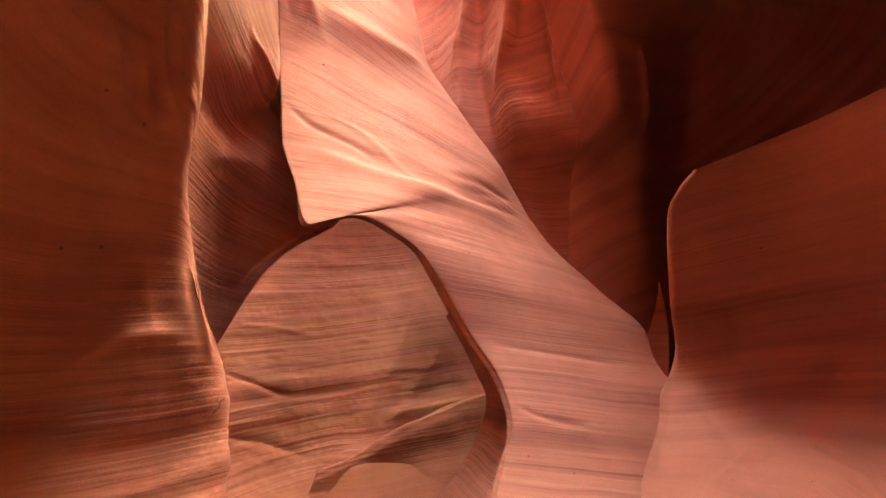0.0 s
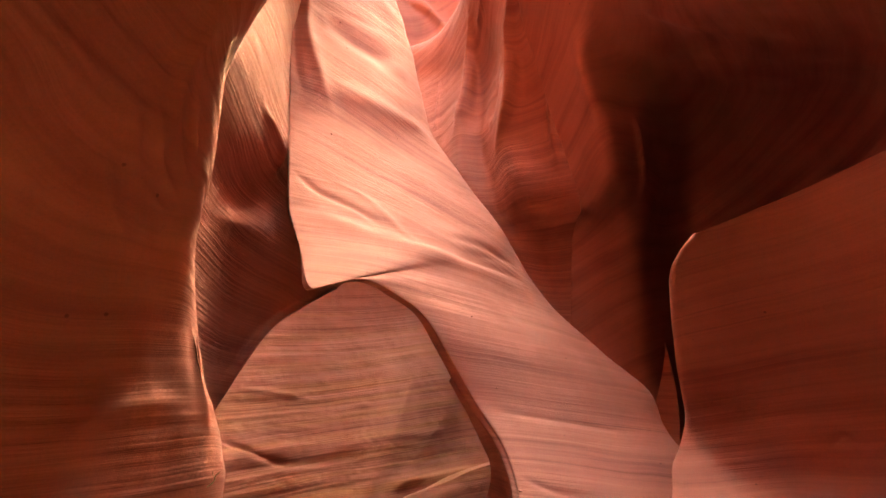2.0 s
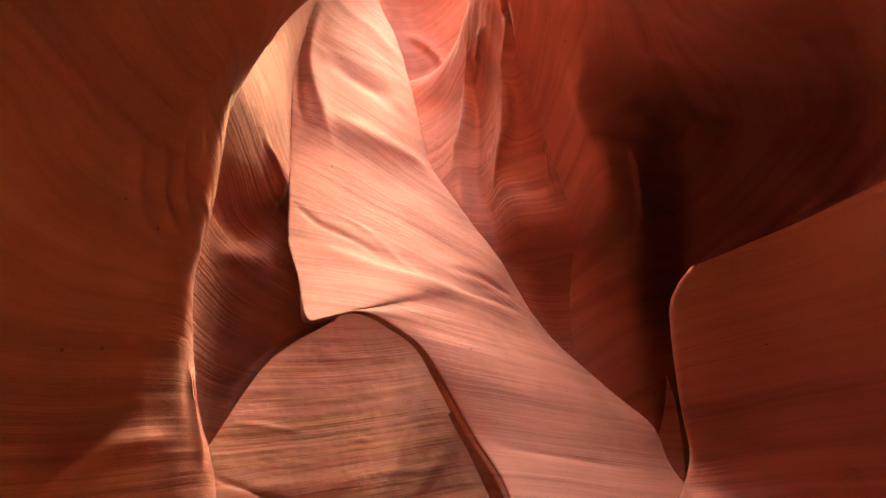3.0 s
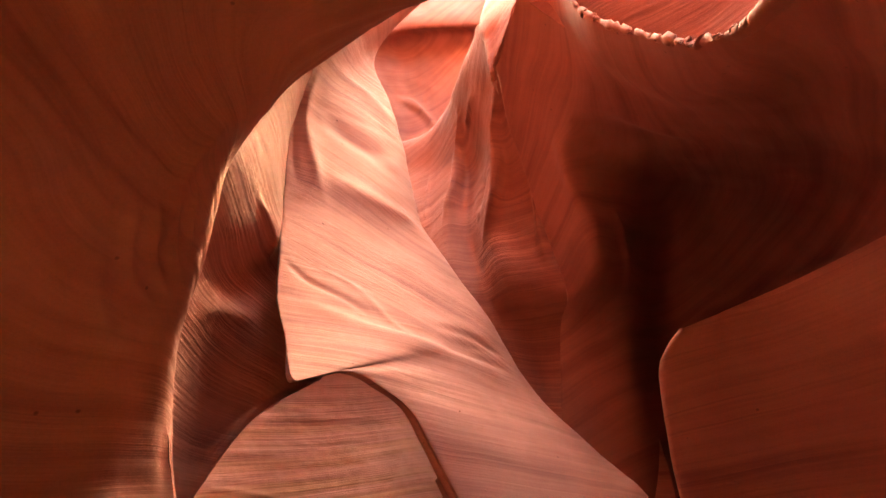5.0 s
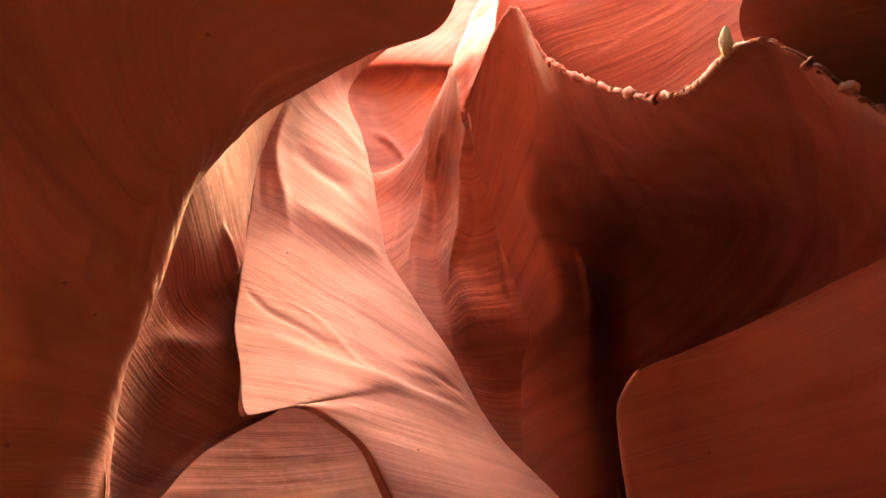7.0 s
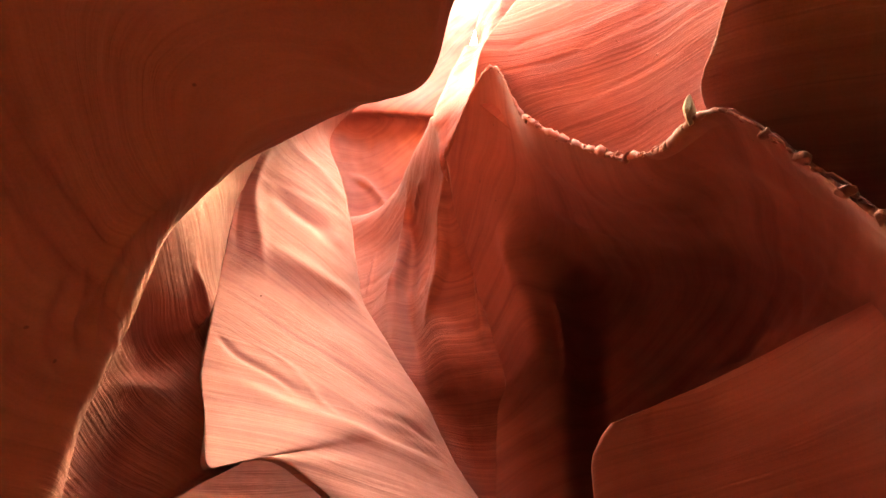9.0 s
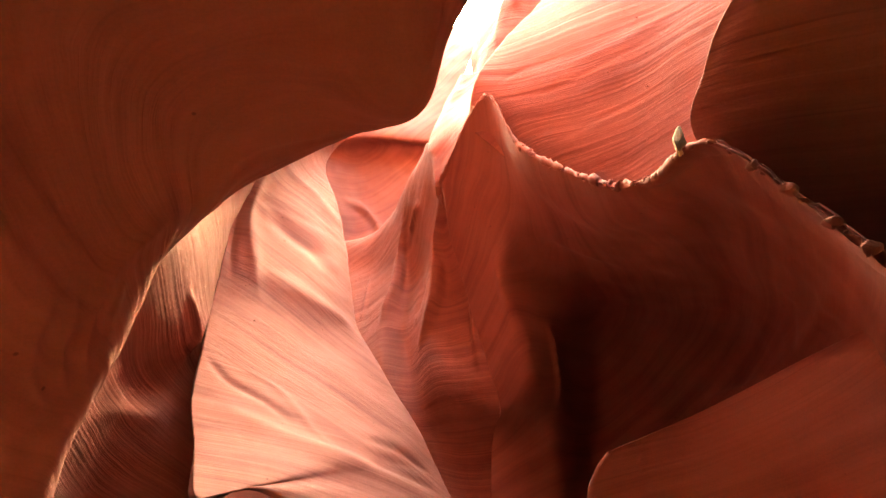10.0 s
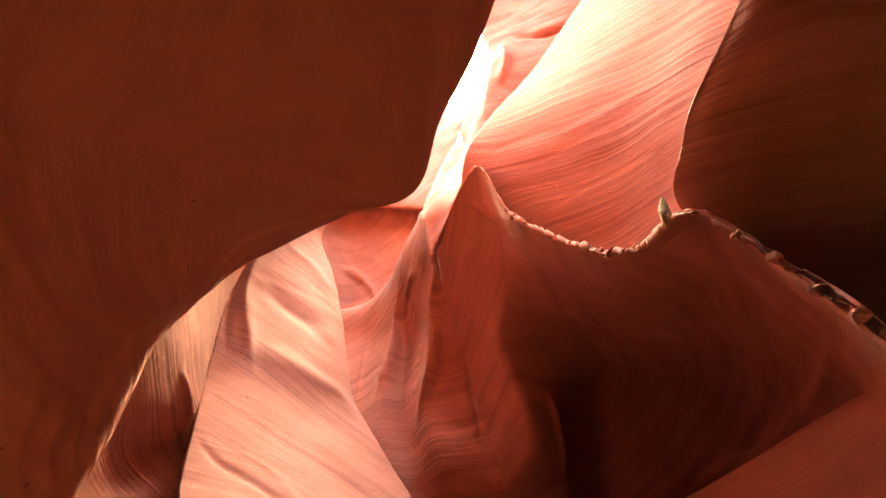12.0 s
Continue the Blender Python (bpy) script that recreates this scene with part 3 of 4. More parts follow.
# left edge and right edge of the arch, from its springing above down to its foot
ARCH_RIBS = Face()
ARCH_RIBS.curve((-2.23, 4.15, 6.88), (0.18, 5.63, 9.35))
ARCH_RIBS.curve((-1.74, 4.36, 5.6), (-0.88, 5.42, 7.52))
ARCH_RIBS.curve((-1.56, 4.23, 4.68), (-0.61, 5.17, 6.23))
ARCH_RIBS.curve((-1.45, 4.06, 3.91), (-0.34, 5.03, 5.13))
ARCH_RIBS.curve((-1.35, 3.88, 3.42), (-0.14, 4.99, 4.24))
ARCH_RIBS.curve((-1.26, 3.7, 2.94), (0.13, 4.87, 3.8))
ARCH_RIBS.curve((-1.08, 3.49, 2.55), (0.38, 4.79, 3.4))
ARCH_RIBS.curve((-0.92, 3.23, 2.23), (0.57, 4.72, 3.07))
ARCH_RIBS.curve((-0.79, 3.31, 2.28), (0.72, 4.73, 2.8))
ARCH_RIBS.curve((-0.57, 3.4, 2.31), (0.87, 4.73, 2.54))
ARCH_RIBS.curve((-0.38, 3.49, 2.23), (1.12, 4.73, 2.23))
ARCH_RIBS.curve((-0.12, 3.6, 2.02), (1.44, 4.64, 1.89))
ARCH_RIBS.curve((0.18, 3.69, 1.51), (1.76, 4.41, 1.54))
ARCH_RIBS.curve((0.39, 3.61, 1.19), (1.8, 4.22, 1.24))
ARCH_RIBS.curve((0.46, 3.44, 0.88), (1.92, 3.89, 0.89))
ARCH_RIBS.curve((0.36, 3.29, 0.62), (1.82, 3.51, 0.52))
ARCH_RIBS.curve((0.24, 2.94, 0.36), (1.56, 2.95, 0.24))


rock_sheet("wall_left", LEFT_WALL, SMOOTH, (10, 14, 0), 20, 70, 0.009, 0.014, 0.3, 1, rise=(-4.0, -0.5, 12.2), tail=(-2.2, -1.6),
           folds=((((-0.973, 1.358, 2.503), (-1.061, 1.548, 2.325), (-1.062, 1.68, 2.26), (-1.045, 1.806, 2.224)), 0.03, 0.022),
                  (((-0.938, 1.395, 2.551), (-1.016, 1.578, 2.415), (-1.029, 1.707, 2.326), (-1.022, 1.84, 2.281)), 0.024, 0.022),
                  (((-0.906, 1.449, 2.593), (-0.962, 1.597, 2.487), (-0.986, 1.706, 2.412), (-0.991, 1.813, 2.364)), 0.02, 0.018),
                  (((-0.864, 1.486, 2.635), (-0.912, 1.599, 2.556), (-0.951, 1.743, 2.466)), 0.015, 0.014),
                  (((-1.074, 1.396, 2.353), (-1.111, 1.533, 2.177), (-1.101, 1.697, 2.067)), 0.05, 0.02),
                  (((-1.027, 1.604, 2.393), (-0.952, 1.514, 2.52), (-0.833, 1.395, 2.672), (-0.681, 1.317, 2.813)), 0.04, 0.028),
                  (((-1.132, 2.201, 1.902), (-1.081, 2.203, 1.659), (-0.996, 2.188, 1.38)), 0.02, 0.02),
                  (((-1.148, 1.414, 1.4), (-1.116, 1.675, 1.53), (-1.046, 2.095, 1.559)), 0.06, 0.03),
                  (((-0.554, 0.51, 2.865), (-0.672, 1.062, 2.833)), 0.012, -0.01),
                  (((0.119, 0.509, 3.294), (0.122, 0.762, 3.236), (0.086, 0.92, 3.157)), 0.03, 0.012),
                  (((-0.114, 0.479, 3.16), (-0.128, 0.794, 3.07), (-0.247, 0.964, 3.044)), 0.06, -0.012)),
           label="dark red overhanging sandstone wall with soft flutes")
rock_sheet("wall_recess", RECESS, LEVEL, (6, -4, 0), 24, 50, 0.005, 0.012, 0.3, 2,
           folds=((((-1.356, 2.678, 2.538), (-1.225, 2.852, 2.573), (-1.075, 3.019, 2.576)), 0.1, 0.04),
                  (((-1.096, 2.606, 3.26), (-1.048, 2.859, 3.079), (-1.185, 3.061, 2.923)), 0.04, 0.05)),
           label="ribbed sandstone recess between wall and arch")
rock_sheet("wall_back", BACK_WALL, BANDED, (4, 8, 0), 34, 44, 0.012, 0.02, 0.4, 3,
           folds=((((-0.334, 7.876, 2.429), (-0.582, 7.32, 1.33), (-0.958, 6.849, 0.314), (-1.156, 5.943, -0.453)), 0.2, 0.07),
                  (((0.158, 7.551, 1.409), (-0.375, 7.127, 0.63), (-0.85, 6.646, -0.015)), 0.16, 0.06),
                  (((-0.876, 7.805, 2.382), (-1.063, 7.337, 1.265), (-1.37, 6.893, 0.221)), 0.24, 0.06),
                  (((-2.736, 6.105, 1), (-2.144, 6.62, 0.647), (-1.224, 6.938, 0.398)), 0.04, -0.06),
                  (((-0.821, 6.846, 0.273), (-0.116, 7.068, 0.365), (0.522, 7.293, 0.467)), 0.1, 0.1),
                  (((-2.595, 5.917, 0.271), (-2.216, 6.303, 0.113), (-1.635, 6.601, -0.144)), 0.06, -0.05),
                  (((-2.798, 6.295, 1.563), (-2.136, 6.971, 1.443), (-1.145, 7.347, 1.263), (-0.225, 7.281, 0.944)), 0.03, 0.04)),
           label="layered sandstone wall seen through the arch")
rock_sheet("wall_ledge", LEDGE, BANDED, (4, 8, 0), 20, 30, 0.010, 0.03, 0.3, 16, label="broken sandstone ledge at the foot of the wall")
rock_sheet("wall_leg", ARCH_LEG, LEVEL, (8, 12, 0), 20, 24, 0.004, 0.015, 0.2, 17, label="shaded inner side of the arch's foot")
rock_sheet("wall_right", RIGHT_WALL, SMOOTH_LEVEL, (4, 10, 0), 24, 36, 0.002, 0.012, 0.3, 4, tail=(2.7, -1.6),
           folds=((((1.788, 3.892, 1.083), (1.562, 3.604, 0.799), (1.338, 3.254, 0.569)), 0.06, 0.02),
                  (((1.793, 3.717, 1.067), (1.662, 2.953, 0.868), (1.512, 2.531, 0.752)), 0.04, 0.015),
                  (((1.788, 2.598, 1.049), (1.662, 2.793, 0.88), (1.455, 2.895, 0.667)), 0.03, 0.015),
                  (((1.927, 2.644, 1.324), (1.936, 2.541, 1.373), (1.922, 2.432, 1.342)), 0.03, -0.03),
                  (((1.802, 2.616, 1.065), (1.712, 2.241, 1.032), (1.61, 1.87, 1.053)), 0.02, -0.012)),
           label="rounded sandstone shoulder with level beds")
rock_sheet("wall_curtain", CURTAIN, LEVEL, (4, 4, 0), 40, 40, 0.006, 0.02, 0.3, 5,
           folds=((((0.274, 5.301, 6.326), (0.325, 5.929, 5.9), (0.229, 6.108, 5.32), (0.096, 6.298, 4.922)), 0.07, 0.16),
                  (((0.625, 3.838, 5.6), (0.758, 4.777, 5.323), (0.754, 5.318, 4.9), (0.631, 6.072, 4.45)), 0.06, 0.16),
                  (((0.844, 4.528, 5.256), (1.099, 4.776, 4.979), (1.259, 5.204, 4.535), (1.394, 5.597, 4.017)), 0.06, 0.1),
                  (((0.457, 4.626, 6.019), (0.387, 5.511, 6.078)), 0.05, 0.06),
                  (((0.638, 5.524, 5.349), (0.57, 5.888, 4.933)), 0.1, -0.06),
                  (((-0.106, 6.641, 6.153), (-0.185, 6.749, 5.193)), 0.05, 0.03)),
           label="glowing folded sandstone curtain with fine ribs")
rock_sheet("wall_bowl", BOWL, HOLLOW, (10, 24, 0), 30, 30, 0.003, 0.02, 0.25, 6, tail=(2.9, -1.6), crumble=(2.0, 0.045),
           folds=((((1.613, 3.784, 3.921), (1.646, 3.795, 3.504), (1.813, 4.291, 3.24)), 0.05, 0.07),
                  (((1.199, 3.73, 4.727), (1.34, 4.157, 4.462), (1.547, 4.362, 3.982)), 0.07, 0.1),
                  (((1.475, 0.943, 2.643), (2.132, 1.719, 2.791), (2.651, 2.87, 2.972), (2.639, 3.686, 3.062)), 0.09, 0.06),
                  (((2.114, 1.78, 3.001), (2.381, 2.153, 2.944)), 0.08, -0.04),
                  (((1.286, 3.09, 4.441), (1.55, 2.868, 4.046), (1.849, 2.686, 3.755)), 0.1, 0.03)),
           label="dark hollowed sandstone bowl with a crumbling rim")
slab = rock_sheet("wall_slab", SLAB, STEEP, (15, -38, 20), 30, 40, 0.004, 0.010, 0.4, 7, rise=(0.35, 0, 12.2),
           folds=((((0.81, 2.434, 5.351), (1.026, 2.222, 5.422), (1.397, 1.838, 5.244)), 0.016, -0.012),
                  (((1.059, 2.295, 5.096), (1.408, 1.902, 4.99), (1.785, 1.436, 4.902), (2.148, 0.936, 4.789)), 0.012, -0.009),
                  (((1.19, 2.44, 4.662), (1.544, 1.921, 4.569), (1.863, 1.398, 4.444)), 0.012, -0.008),
                  (((1.289, 1.991, 5.165), (1.67, 1.561, 5.053), (1.934, 1.223, 5.03)), 0.05, 0.012)),
           label="bright smooth sandstone slab with slanting beds")
rock_sheet("wall_overhang", OVERHANG, PITTED, (-34, 8, 0), 36, 30, 0.0035, 0.015, 0.3, 15, rise=(0.6, -0.2, 12.2), tail=(2.7, -1.6),
           label="dark pitted sandstone overhang with slanting beds")
rock_sheet("wall_spur", SPUR, DIPPING, (10, 24, 0), 24, 24, 0.006, 0.015, 0.2, 8,
           label="thin sunlit sandstone spur beside the window")
rock_sheet("wall_window", WINDOW_BACK, HOLLOW, (4, 4, 0), 30, 40, 0.003, 0.04, 0.4, 9,
           folds=((((-0.95, 8.109, 9.031), (-0.354, 8.404, 8.94), (-0.026, 8.458, 8.458), (0.097, 8.495, 7.909)), 0.08, 0.15),),
           label="orange glowing sandstone hollow behind the window")
rock_sheet("wall_upper", FAR_UPPER, LEVEL, (4, 12, 0), 30, 60, 0.008, 0.04, 0.4, 10, rise=(0.3, 0, 12.2),
           folds=((((1.653, 3.009, 9.75), (1.667, 3.032, 9.006), (1.545, 3.188, 8.401)), 0.1, 0.12),
                  (((1.648, 3.242, 7.978), (2.345, 2.93, 8.463), (3.277, 2.455, 9.073)), 0.08, 0.1),
                  (((1.743, 2.948, 9.87), (2.252, 2.724, 9.453), (2.942, 2.391, 9.608)), 0.08, -0.1)),
           label="sunlit upper sandstone wall beside the sky slit")


ARCH_FOLDS = ((((-0.96, 2.755, 2.904), (-0.839, 3.022, 2.86), (-0.623, 3.335, 2.828), (-0.416, 3.555, 2.744)), 0.03, -0.0272),
              (((-0.94, 2.838, 2.753), (-0.72, 3.165, 2.677), (-0.383, 3.57, 2.658), (0.048, 4.008, 2.607), (0.766, 4.591, 2.466)), 0.108, 0.051),
              (((-0.825, 3.052, 2.979), (-0.596, 3.412, 2.949), (-0.297, 3.698, 2.763), (-0.009, 3.969, 2.659)), 0.027, 0.0136),
              (((-0.032, 4.018, 2.857), (0.305, 4.35, 2.857), (0.744, 4.694, 2.679)), 0.041, -0.0238),
              (((-0.91, 2.663, 3.955), (-0.838, 2.923, 3.673), (-0.9, 2.777, 3.254)), 0.121, 0.034),
              (((0.484, 3.531, 1.013), (0.752, 3.543, 0.901), (1.078, 3.602, 0.845)), 0.02, -0.017),
              (((0.319, 3.713, 1.418), (0.747, 3.86, 1.353), (1.448, 4.067, 1.228)), 0.02, -0.0102),
              (((-1.02, 3.34, 5.17), (-1.18, 3.56, 4.9), (-1.23, 3.77, 4.63), (-1.15, 4.02, 4.31), (-1.03, 4.23, 4.0)), 0.07, 0.05),
              (((-1.23, 3.43, 5.02), (-1.32, 3.64, 4.75), (-1.35, 3.86, 4.45), (-1.31, 4.07, 4.15)), 0.07, -0.05),
              (((-1.12, 3.65, 4.81), (-0.78, 3.86, 4.65), (-0.4, 4.05, 4.47)), 0.16, -0.06),
              (((-1.18, 3.97, 4.37), (-0.72, 4.18, 4.2), (-0.27, 4.35, 3.99), (0.14, 4.51, 3.66)), 0.14, 0.06),
              (((-0.9, 3.38, 5.17), (-0.62, 3.64, 4.96), (-0.35, 3.85, 4.75)), 0.12, 0.05),
              (((-1.22, 4.53, 3.22), (-0.68, 4.68, 3.08), (-0.01, 4.77, 2.95), (0.71, 4.76, 2.73)), 0.1, -0.035),
              (((-0.14, 4.82, 2.92), (0.43, 4.85, 2.75), (0.83, 4.84, 2.57)), 0.06, -0.03))


def rock_arch():
    """The slanting arch: lens-shaped ribs between its two edges, joined into one tapering body."""
    L = np.array([r[0] for r in ARCH_RIBS.curves])
    R = np.array([r[1] for r in ARCH_RIBS.curves])
    face = AXIS - 0.5 * (L + R)
    face /= np.linalg.norm(face, axis=1, keepdims=True)
    wide = np.linalg.norm(R - L, axis=1, keepdims=True)
    rings = []
    for f, h in ((0, 0), (0.05, 0.03), (0.33, 0.075), (0.65, 0.08), (0.94, 0.04), (1, 0), (0.95, -0.12), (0.5, -0.28), (0.1, -0.22)):
        rings.append(L + (R - L) * f + face * wide * h)
    # the undercut lip along the lower edge
    lip = np.interp(np.arange(len(L)), (0, 6, 8, 12, 15, 17), (0, 0, 1, 1, 0.6, 0.3))[:, None]
    rings.append(L - (R - L) * 0.045 * lip + face * wide * -0.08)
    g = np.array(rings).transpose(1, 0, 2)
    s = spline(g, 26)
    s = spline(s.transpose(1, 0, 2), 26, closed=True).transpose(1, 0, 2)
    n = normals(s, closed=True)
    mid = s.mean(1, keepdims=True)
    if np.sum(n * (s - mid)) < 0:
        n = -n
        s, n = s[:, ::-1], n[:, ::-1]
    s = bent(s, n, [(snapped(line, s), w, h) for line, w, h in ARCH_FOLDS])
    n = normals(s, closed=True)
    if np.sum(n * (s - mid)) < 0:
        n = -n
    s = relief(s, n, (6, -6, 0), 0.004, 0.014, 11)
    ob = new("rock_arch", grid_mesh("rock_arch", s, None, ARCHED, closed=True))
    return tagged(ob, "slanting smooth sandstone arch bridging the passage", "rock arch"), s


arch, arch_skin = rock_arch()


# ---- loose and embedded stones ----
def part(name, me, parent, m, label=""):
    ob = new(name, me)
    ob.parent = parent
    ob.matrix_world = m
    return tagged(ob, label)


def stone_mesh(name, mat, seed, flat=0.75, rough=0.35, cuts=3):
    """A broken stone about 1 across: a ball cut by random planes, then roughened."""
    bm = bmesh.new()
    bmesh.ops.create_icosphere(bm, subdivisions=cuts, radius=0.5)
    rnd = random.Random(seed)
    for _ in range(9):
        way = Vector([rnd.uniform(-1, 1) for _ in range(3)]).normalized()
        reach = rnd.uniform(0.26, 0.42)
        for v in bm.verts:
            over = v.co.dot(way) - reach
            if over > 0:
                v.co -= way * over * 0.9
    for v in bm.verts:
        v.co += v.co.normalized() * rough * 0.12 * noise.noise(v.co * 4 + Vector((seed, 0, 0)))
        v.co.z *= flat
    me = bpy.data.meshes.new(name)
    bm.to_mesh(me)
    bm.free()
    me.materials.append(mat)
    return me


RUBBLE = [stone_mesh("rim_stone", LEVEL, k) for k in range(5)]
GRIT = [stone_mesh("pebble", PITTED, 20 + k, 0.8, 0.2, 2) for k in range(3)]
PALE = sandstone("pale_sandstone", (10, 60, 0), light=(0.46, 0.29, 0.20), dark=(0.38, 0.22, 0.15), lines=0.3)
rnd = random.Random(5)


def lay(place, size, k, label, group, sink=0.2):
    ob = new("rim_stone", RUBBLE[k % len(RUBBLE)])
    ob.matrix_world = pose(place[0], place[1], place[2] + (0.3 - sink) * size, rnd.uniform(-25, 25), rnd.uniform(-25, 25), rnd.uniform(0, 360)) @ Matrix.Diagonal((size * rnd.uniform(0.9, 1.5), size, size * rnd.uniform(0.7, 1.0), 1))
    return tagged(ob, label, "stone", group)


for k, (place, size) in enumerate((
        ((0.951, 2.155, 4.361), 0.05), ((0.99, 2.1, 4.247), 0.035), ((1.117, 1.898, 3.897), 0.03), ((1.164, 1.808, 3.753), 0.04),
        ((1.19, 1.742, 3.663), 0.055), ((1.214, 1.653, 3.564), 0.05), ((1.225, 1.58, 3.486), 0.06), ((1.227, 1.48, 3.404), 0.035),
        ((1.221, 1.371, 3.327), 0.045), ((1.191, 1.217, 3.232), 0.04), ((1.154, 1.088, 3.166), 0.035))):
    lay(place, size, k, "small crumbled red sandstone lump on the bowl's rim", "stones along the bowl's rim")
for k, (place, size) in enumerate((
        ((1.124, 0.881, 3.016), 0.05), ((1.161, 0.863, 2.954), 0.03), ((1.195, 0.838, 2.871), 0.085), ((1.215, 0.833, 2.834), 0.035),
        ((1.253, 0.821, 2.751), 0.10), ((1.276, 0.811, 2.698), 0.05), ((1.302, 0.787, 2.602), 0.09), ((1.311, 0.775, 2.559), 0.03),
        ((1.325, 0.755, 2.481), 0.10), ((1.336, 0.735, 2.406), 0.05))):
    lay(place, 0.6 * size, k + 2, "dark broken sandstone lump wedged under the overhang", "stones under the overhang", 0.3)


def rock_flake():
    """The pale pointed flake that stands on the rim, against the overhang's edge."""
    me = stone_mesh("rock_flake", PALE, 41, 1.0, 0.2)
    for v in me.vertices:
        taper = 1 - 0.62 * (v.co.z + 0.5)
        v.co.x *= taper
        v.co.y *= 0.5 * taper
    ob = new("rock_flake", me)
    x, y, z = (1.14, 1.022, 3.128)
    ob.matrix_world = pose(x, y, z + 0.055, 8, 10, 20) @ Matrix.Diagonal((0.12, 0.09, 0.19, 1))
    return tagged(ob, "pale pointed sandstone flake standing on the rim", "rock flake")


rock_flake()


def twig(place):
    """A dry bent twig with one side shoot, caught on the wall's edge."""
    base = new("twig")
    base.matrix_world = pose(*place)
    bark = sandstone("dry_twig_bark", (0, 80, 0), light=(0.34, 0.26, 0.19), dark=(0.22, 0.15, 0.10), lines=0.2)
    for name, points, thick in (("stem", ((-0.02, 0, -0.012), (0.004, 0, 0.008), (0.012, -0.006, 0.03), (0.030, -0.008, 0.048)), 0.0022), ("shoot", ((0.010, -0.005, 0.024), (0.002, -0.012, 0.038), (0.004, -0.016, 0.05)), 0.0014)):
        cu = bpy.data.curves.new(name, "CURVE")
        cu.dimensions, cu.bevel_depth, cu.bevel_resolution = "3D", thick, 2
        sp = cu.splines.new("POLY")
        fine = spline(np.array(points), 5)
        sp.points.add(len(fine) - 1)
        for k, p in enumerate(fine):
            sp.points[k].co = (*p, 1)
            sp.points[k].radius = 1 - 0.6 * k / len(fine)
        tmp = bpy.data.objects.new(name, cu)
        me = bpy.data.meshes.new_from_object(tmp)
        bpy.data.objects.remove(tmp)
        me.materials.append(bark)
        part(name, me, base, base.matrix_world.copy())
    return tagged(base, "thin dry twig caught on the wall's edge", "twig")


twig((-0.955, 2.16, 1.215))

# pebbles set in the faces
for face, spots in ((arch, snapped(((-0.788, 3.101, 3.319), (-0.842, 2.917, 3.5), (0.22, 3.924, 2.115), (0.385, 3.805, 1.57), (0.496, 3.484, 0.935), (-0.857, 2.876, 3.46), (-0.743, 3.216, 4.103), (-0.79, 3.107, 4.256), (-0.416, 3.974, 3.729)), arch_skin)),
                    (slab, ((1.539, 1.779, 4.863), (1.847, 1.372, 4.634), (1.705, 1.656, 4.571), (1.224, 2.268, 4.781), (1.703, 1.507, 5.185), (1.702, 1.836, 4.229)))):
    for k, p in enumerate(spots):
        size = rnd.uniform(0.012, 0.022)
        part("pebble", GRIT[k % 3], face, Matrix.Translation(p) @ Matrix.Diagonal((size, size, size, 1)), "small pebble set in the rock")


# ---- the unseen rest of the canyon: sand floor, closing rock, plateau ----
def plain_grid(name, x0, x1, y0, y1, nx, ny, height, mat):
    xs, ys = np.linspace(x0, x1, nx), np.linspace(y0, y1, ny)
    X, Y = np.meshgrid(xs, ys, indexing="xy")
    Z = height(X, Y)
    return new(name, grid_mesh(name, np.stack([X, Y, Z], 2), None, mat))


def sand_height(X, Y):
    p = np.stack([X, Y, 0 * X], 2).reshape(-1, 3)
    bumps = 0.05 * swell(p * 0.9, 40) + 0.015 * swell(p * 4.0, 41)
    return bumps.reshape(X.shape) - 1.7 * np.clip((Y - 2.5) / 3.5, 0, 1) ** 1.3


tagged(plain_grid("floor", -8, 8, -17, 14, 120, 220, sand_height, SAND), "soft rippled orange sand on the canyon floor", "sand floor", kind="structure")


def plateau():
    """The unseen desert above, one sheet to the horizon, its slot cut to steer light."""
    y = -6.5 + 15.5 * np.linspace(0, 1, 120)
    left = np.interp(y, (-6.5, -5.0, 0.6, 1.6, 4.6, 5.4, 9.0), (-3.6, -4.2, -4.2, -2.4, -3.2, -4.2, -3.4)) + 0.1 * np.sin(y * 2.1)
    right = np.interp(y, (-6.5, -5.0, 2.0, 5.0, 9.0), (2.4, 2.7, 2.8, 2.6, 2.2)) + 0.1 * np.sin(y * 2.1)
    hole = np.concatenate([np.stack([left, y], 1), np.stack([right, y], 1)[::-1]])
    c = np.array([0.4, 0.4])
    rings = []
    box = np.concatenate([np.stack([0 * y - 6, y * 1.4 - 1], 1), np.stack([0 * y + 7, y * 1.4 - 1], 1)[::-1]])
    for s in (0, 0.1, 0.4, 1.0, 1.02, 1.05, 1.1, 1.18, 1.3, 1.5, 1.75, 2.0):
        far = c + (box - c) / np.linalg.norm(box - c, axis=1, keepdims=True) * 1500
        ring = hole + (box - hole) * min(s, 1) + (far - box) * max(s - 1, 0) ** 2.2
        p = np.concatenate([ring, np.zeros((len(ring), 1))], 1)
        z = 12 + (0.25 * swell(p * 0.3, 50) + 0.8 * swell(p * 0.02, 51)) * (s > 0)
        rings.append(np.concatenate([ring, z[:, None]], 1))
    low = rings[0] - (0, 0, 1.5)
    g = np.array([low] + rings)
    ob = new("ground", grid_mesh("ground", g, None, SAND, closed=True))
    return tagged(ob, "unseen flat sandy desert plateau above the slot canyon, cut to steer the light", "desert ground", kind="structure")


plateau()


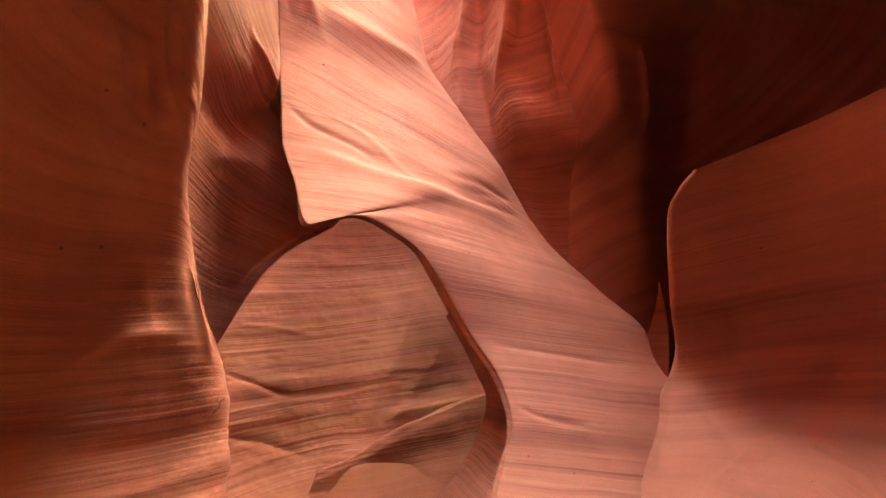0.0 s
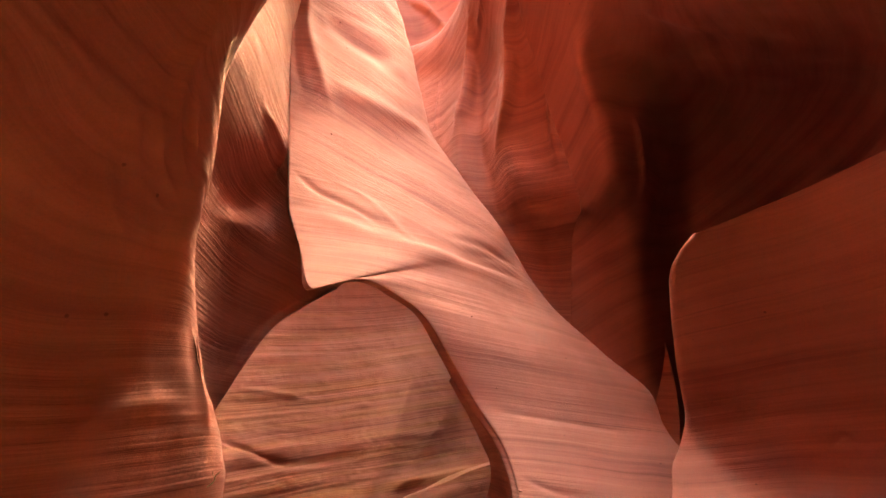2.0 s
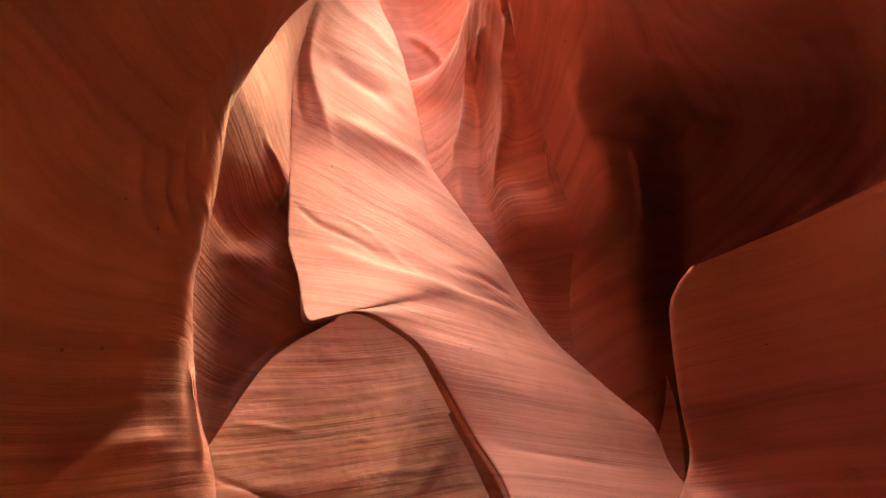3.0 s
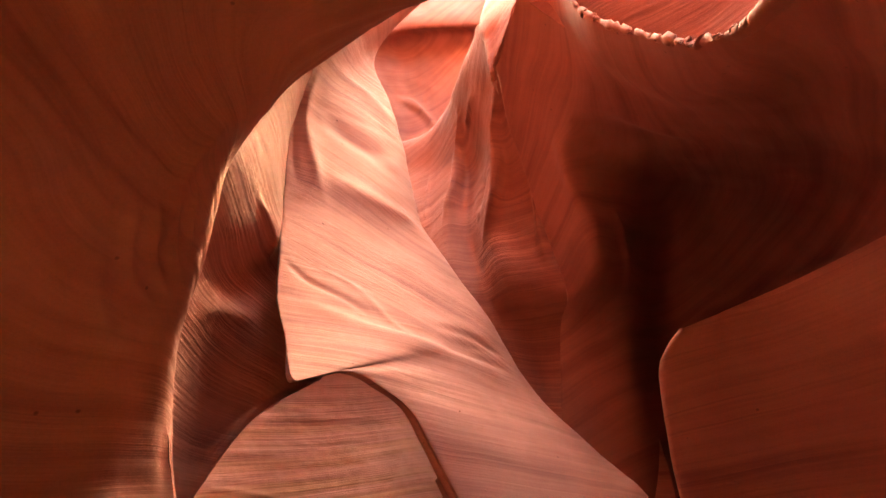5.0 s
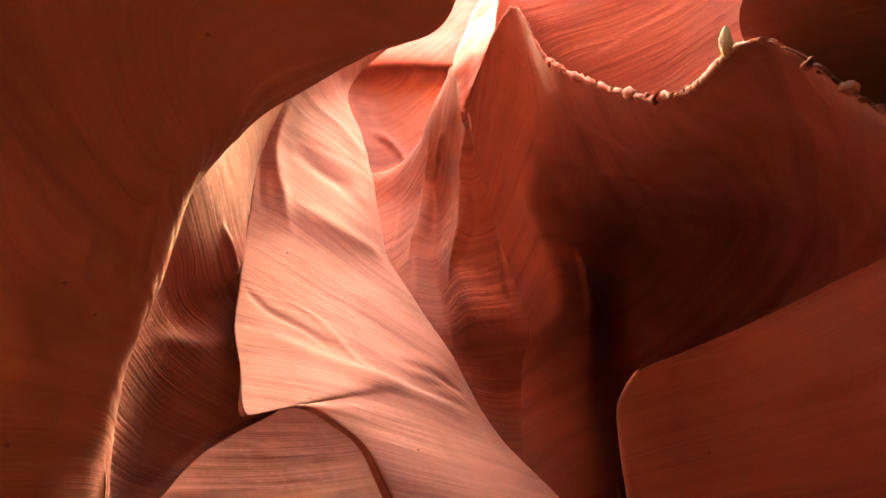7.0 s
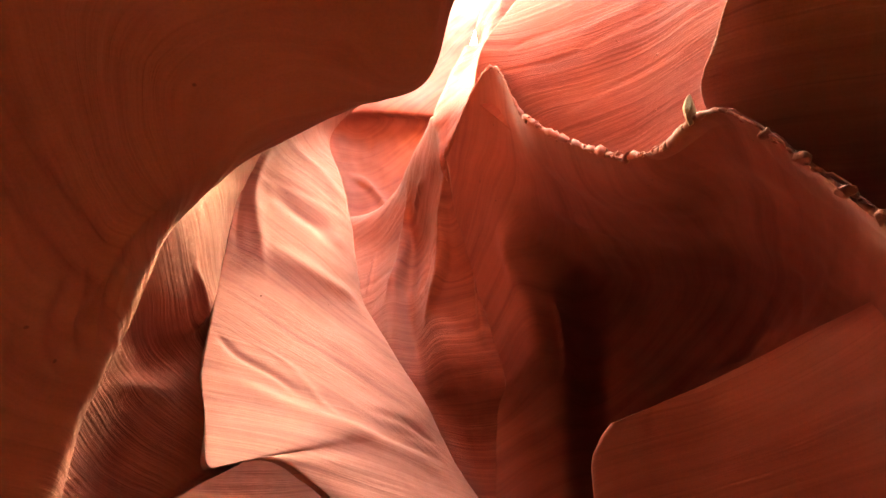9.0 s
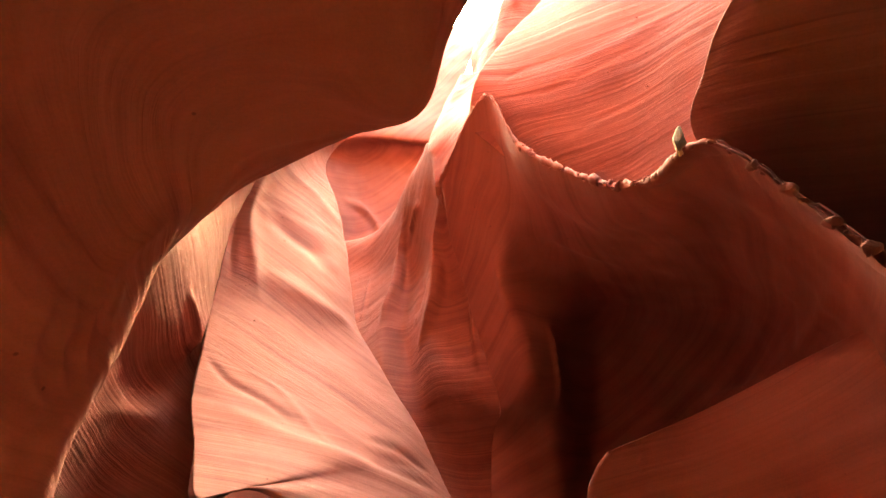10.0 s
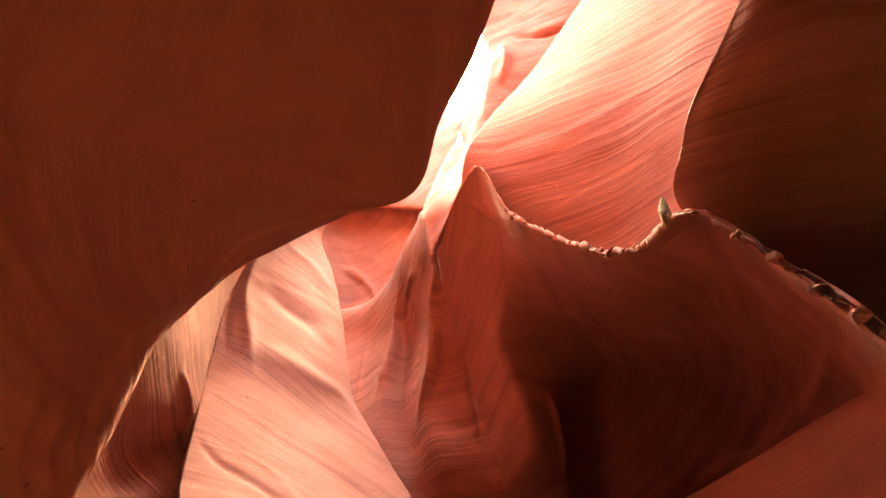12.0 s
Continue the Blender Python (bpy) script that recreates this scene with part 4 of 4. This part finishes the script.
def closing_rock():
    """Unseen rock round the passage, below sand to plateau, added to shut out light."""
    k = 90
    a = np.arange(k) / k * 2 * math.pi
    rings = []
    for z in np.linspace(-3.5, 12.05, 24):
        p = np.stack([np.cos(a) * 2, np.sin(a) * 2, 0 * a + z * 0.4], 1)
        r = 1 + 0.06 * swell(p, 60)
        rings.append(np.stack([0.5 + 5.6 * r * np.sign(np.cos(a)) * np.abs(np.cos(a)) ** 0.5, -1 + 14 * r * np.sign(np.sin(a)) * np.abs(np.sin(a)) ** 0.5, 0 * a + z], 1))
    ob = new("wall_outer_unseen", grid_mesh("wall_outer_unseen", np.array(rings), None, LEVEL, closed=True))
    return tagged(ob, "unseen plain sandstone added all round to close the canyon against light", "rock wall", kind="structure")


closing_rock()

# unseen wall carrying the left side on beyond the overhang, added to shape bounced light
LEFT_BEYOND = Face()
for z, x in ((-2.2, -3.9), (1.0, -3.8), (3.5, -3.7), (4.6, -3.6), (6.0, -3.7), (8.0, -4.0), (12.2, -4.8)):
    LEFT_BEYOND.curve(*[(x + 0.1, 0.2, z), (x + 0.2, 1.6, z), (x, 3.0, z), (x + 0.1, 5.0, z), (x + 0.4, 7.0, z), (x + 1.6, 9.5, z)])
rock_sheet("wall_left_unseen", LEFT_BEYOND, LEVEL, (6, -4, 0), 14, 20, 0.02, 0.06, 0.4, 13, label="unseen sandstone wall rising beyond the overhang, added to shape the light")

# unseen roof behind the camera, up to the slit's near end, added to block light
OVERHEAD = Face()
for y, z in ((-11.5, 4.6), (-6.5, 4.4), (-3.6, 4.2), (-1.4, 4.1), (-0.5, 4.5), (-1.6, 5.1), (-4.5, 5.9), (-8.0, 7.2), (-12.0, 9.0)):
    OVERHEAD.curve(*[(-3.2, y - 0.4, z), (-1.8, y, z + 0.1), (-0.3, y + 0.35, z), (0.4, y + 0.55, z), (0.95, y + 0.65, z + 0.3), (1.7, y + 0.7, z + 0.6), (3.4, y - 0.2, z + 0.6)])
rock_sheet("roof_unseen", OVERHEAD, LEVEL, (6, -4, 0), 14, 14, 0.01, 0.05, 0.5, 14, label="unseen sandstone roof rising to the slit overhead, added to block light")

# unseen round end of the passage behind the camera, added to shape the light
BEHIND = Face()
for z, lean in ((-0.4, 1.05), (1.5, 1.1), (3.5, 1.05), (5.5, 1.0), (7.5, 1.1), (12.2, 1.4)):
    BEHIND.curve(*[(0.3 + 2.3 * lean * math.cos(a), -0.6 - 9.0 * lean * math.sin(a), z) for a in (-0.1, 0.5, 1.0, 1.57, 2.1, 2.7, 3.2)])
rock_sheet("wall_behind_unseen", BEHIND, LEVEL, (6, -4, 0), 14, 14, 0.01, 0.05, 0.4, 12, label="unseen round sandstone end of the passage, added to shape the light")
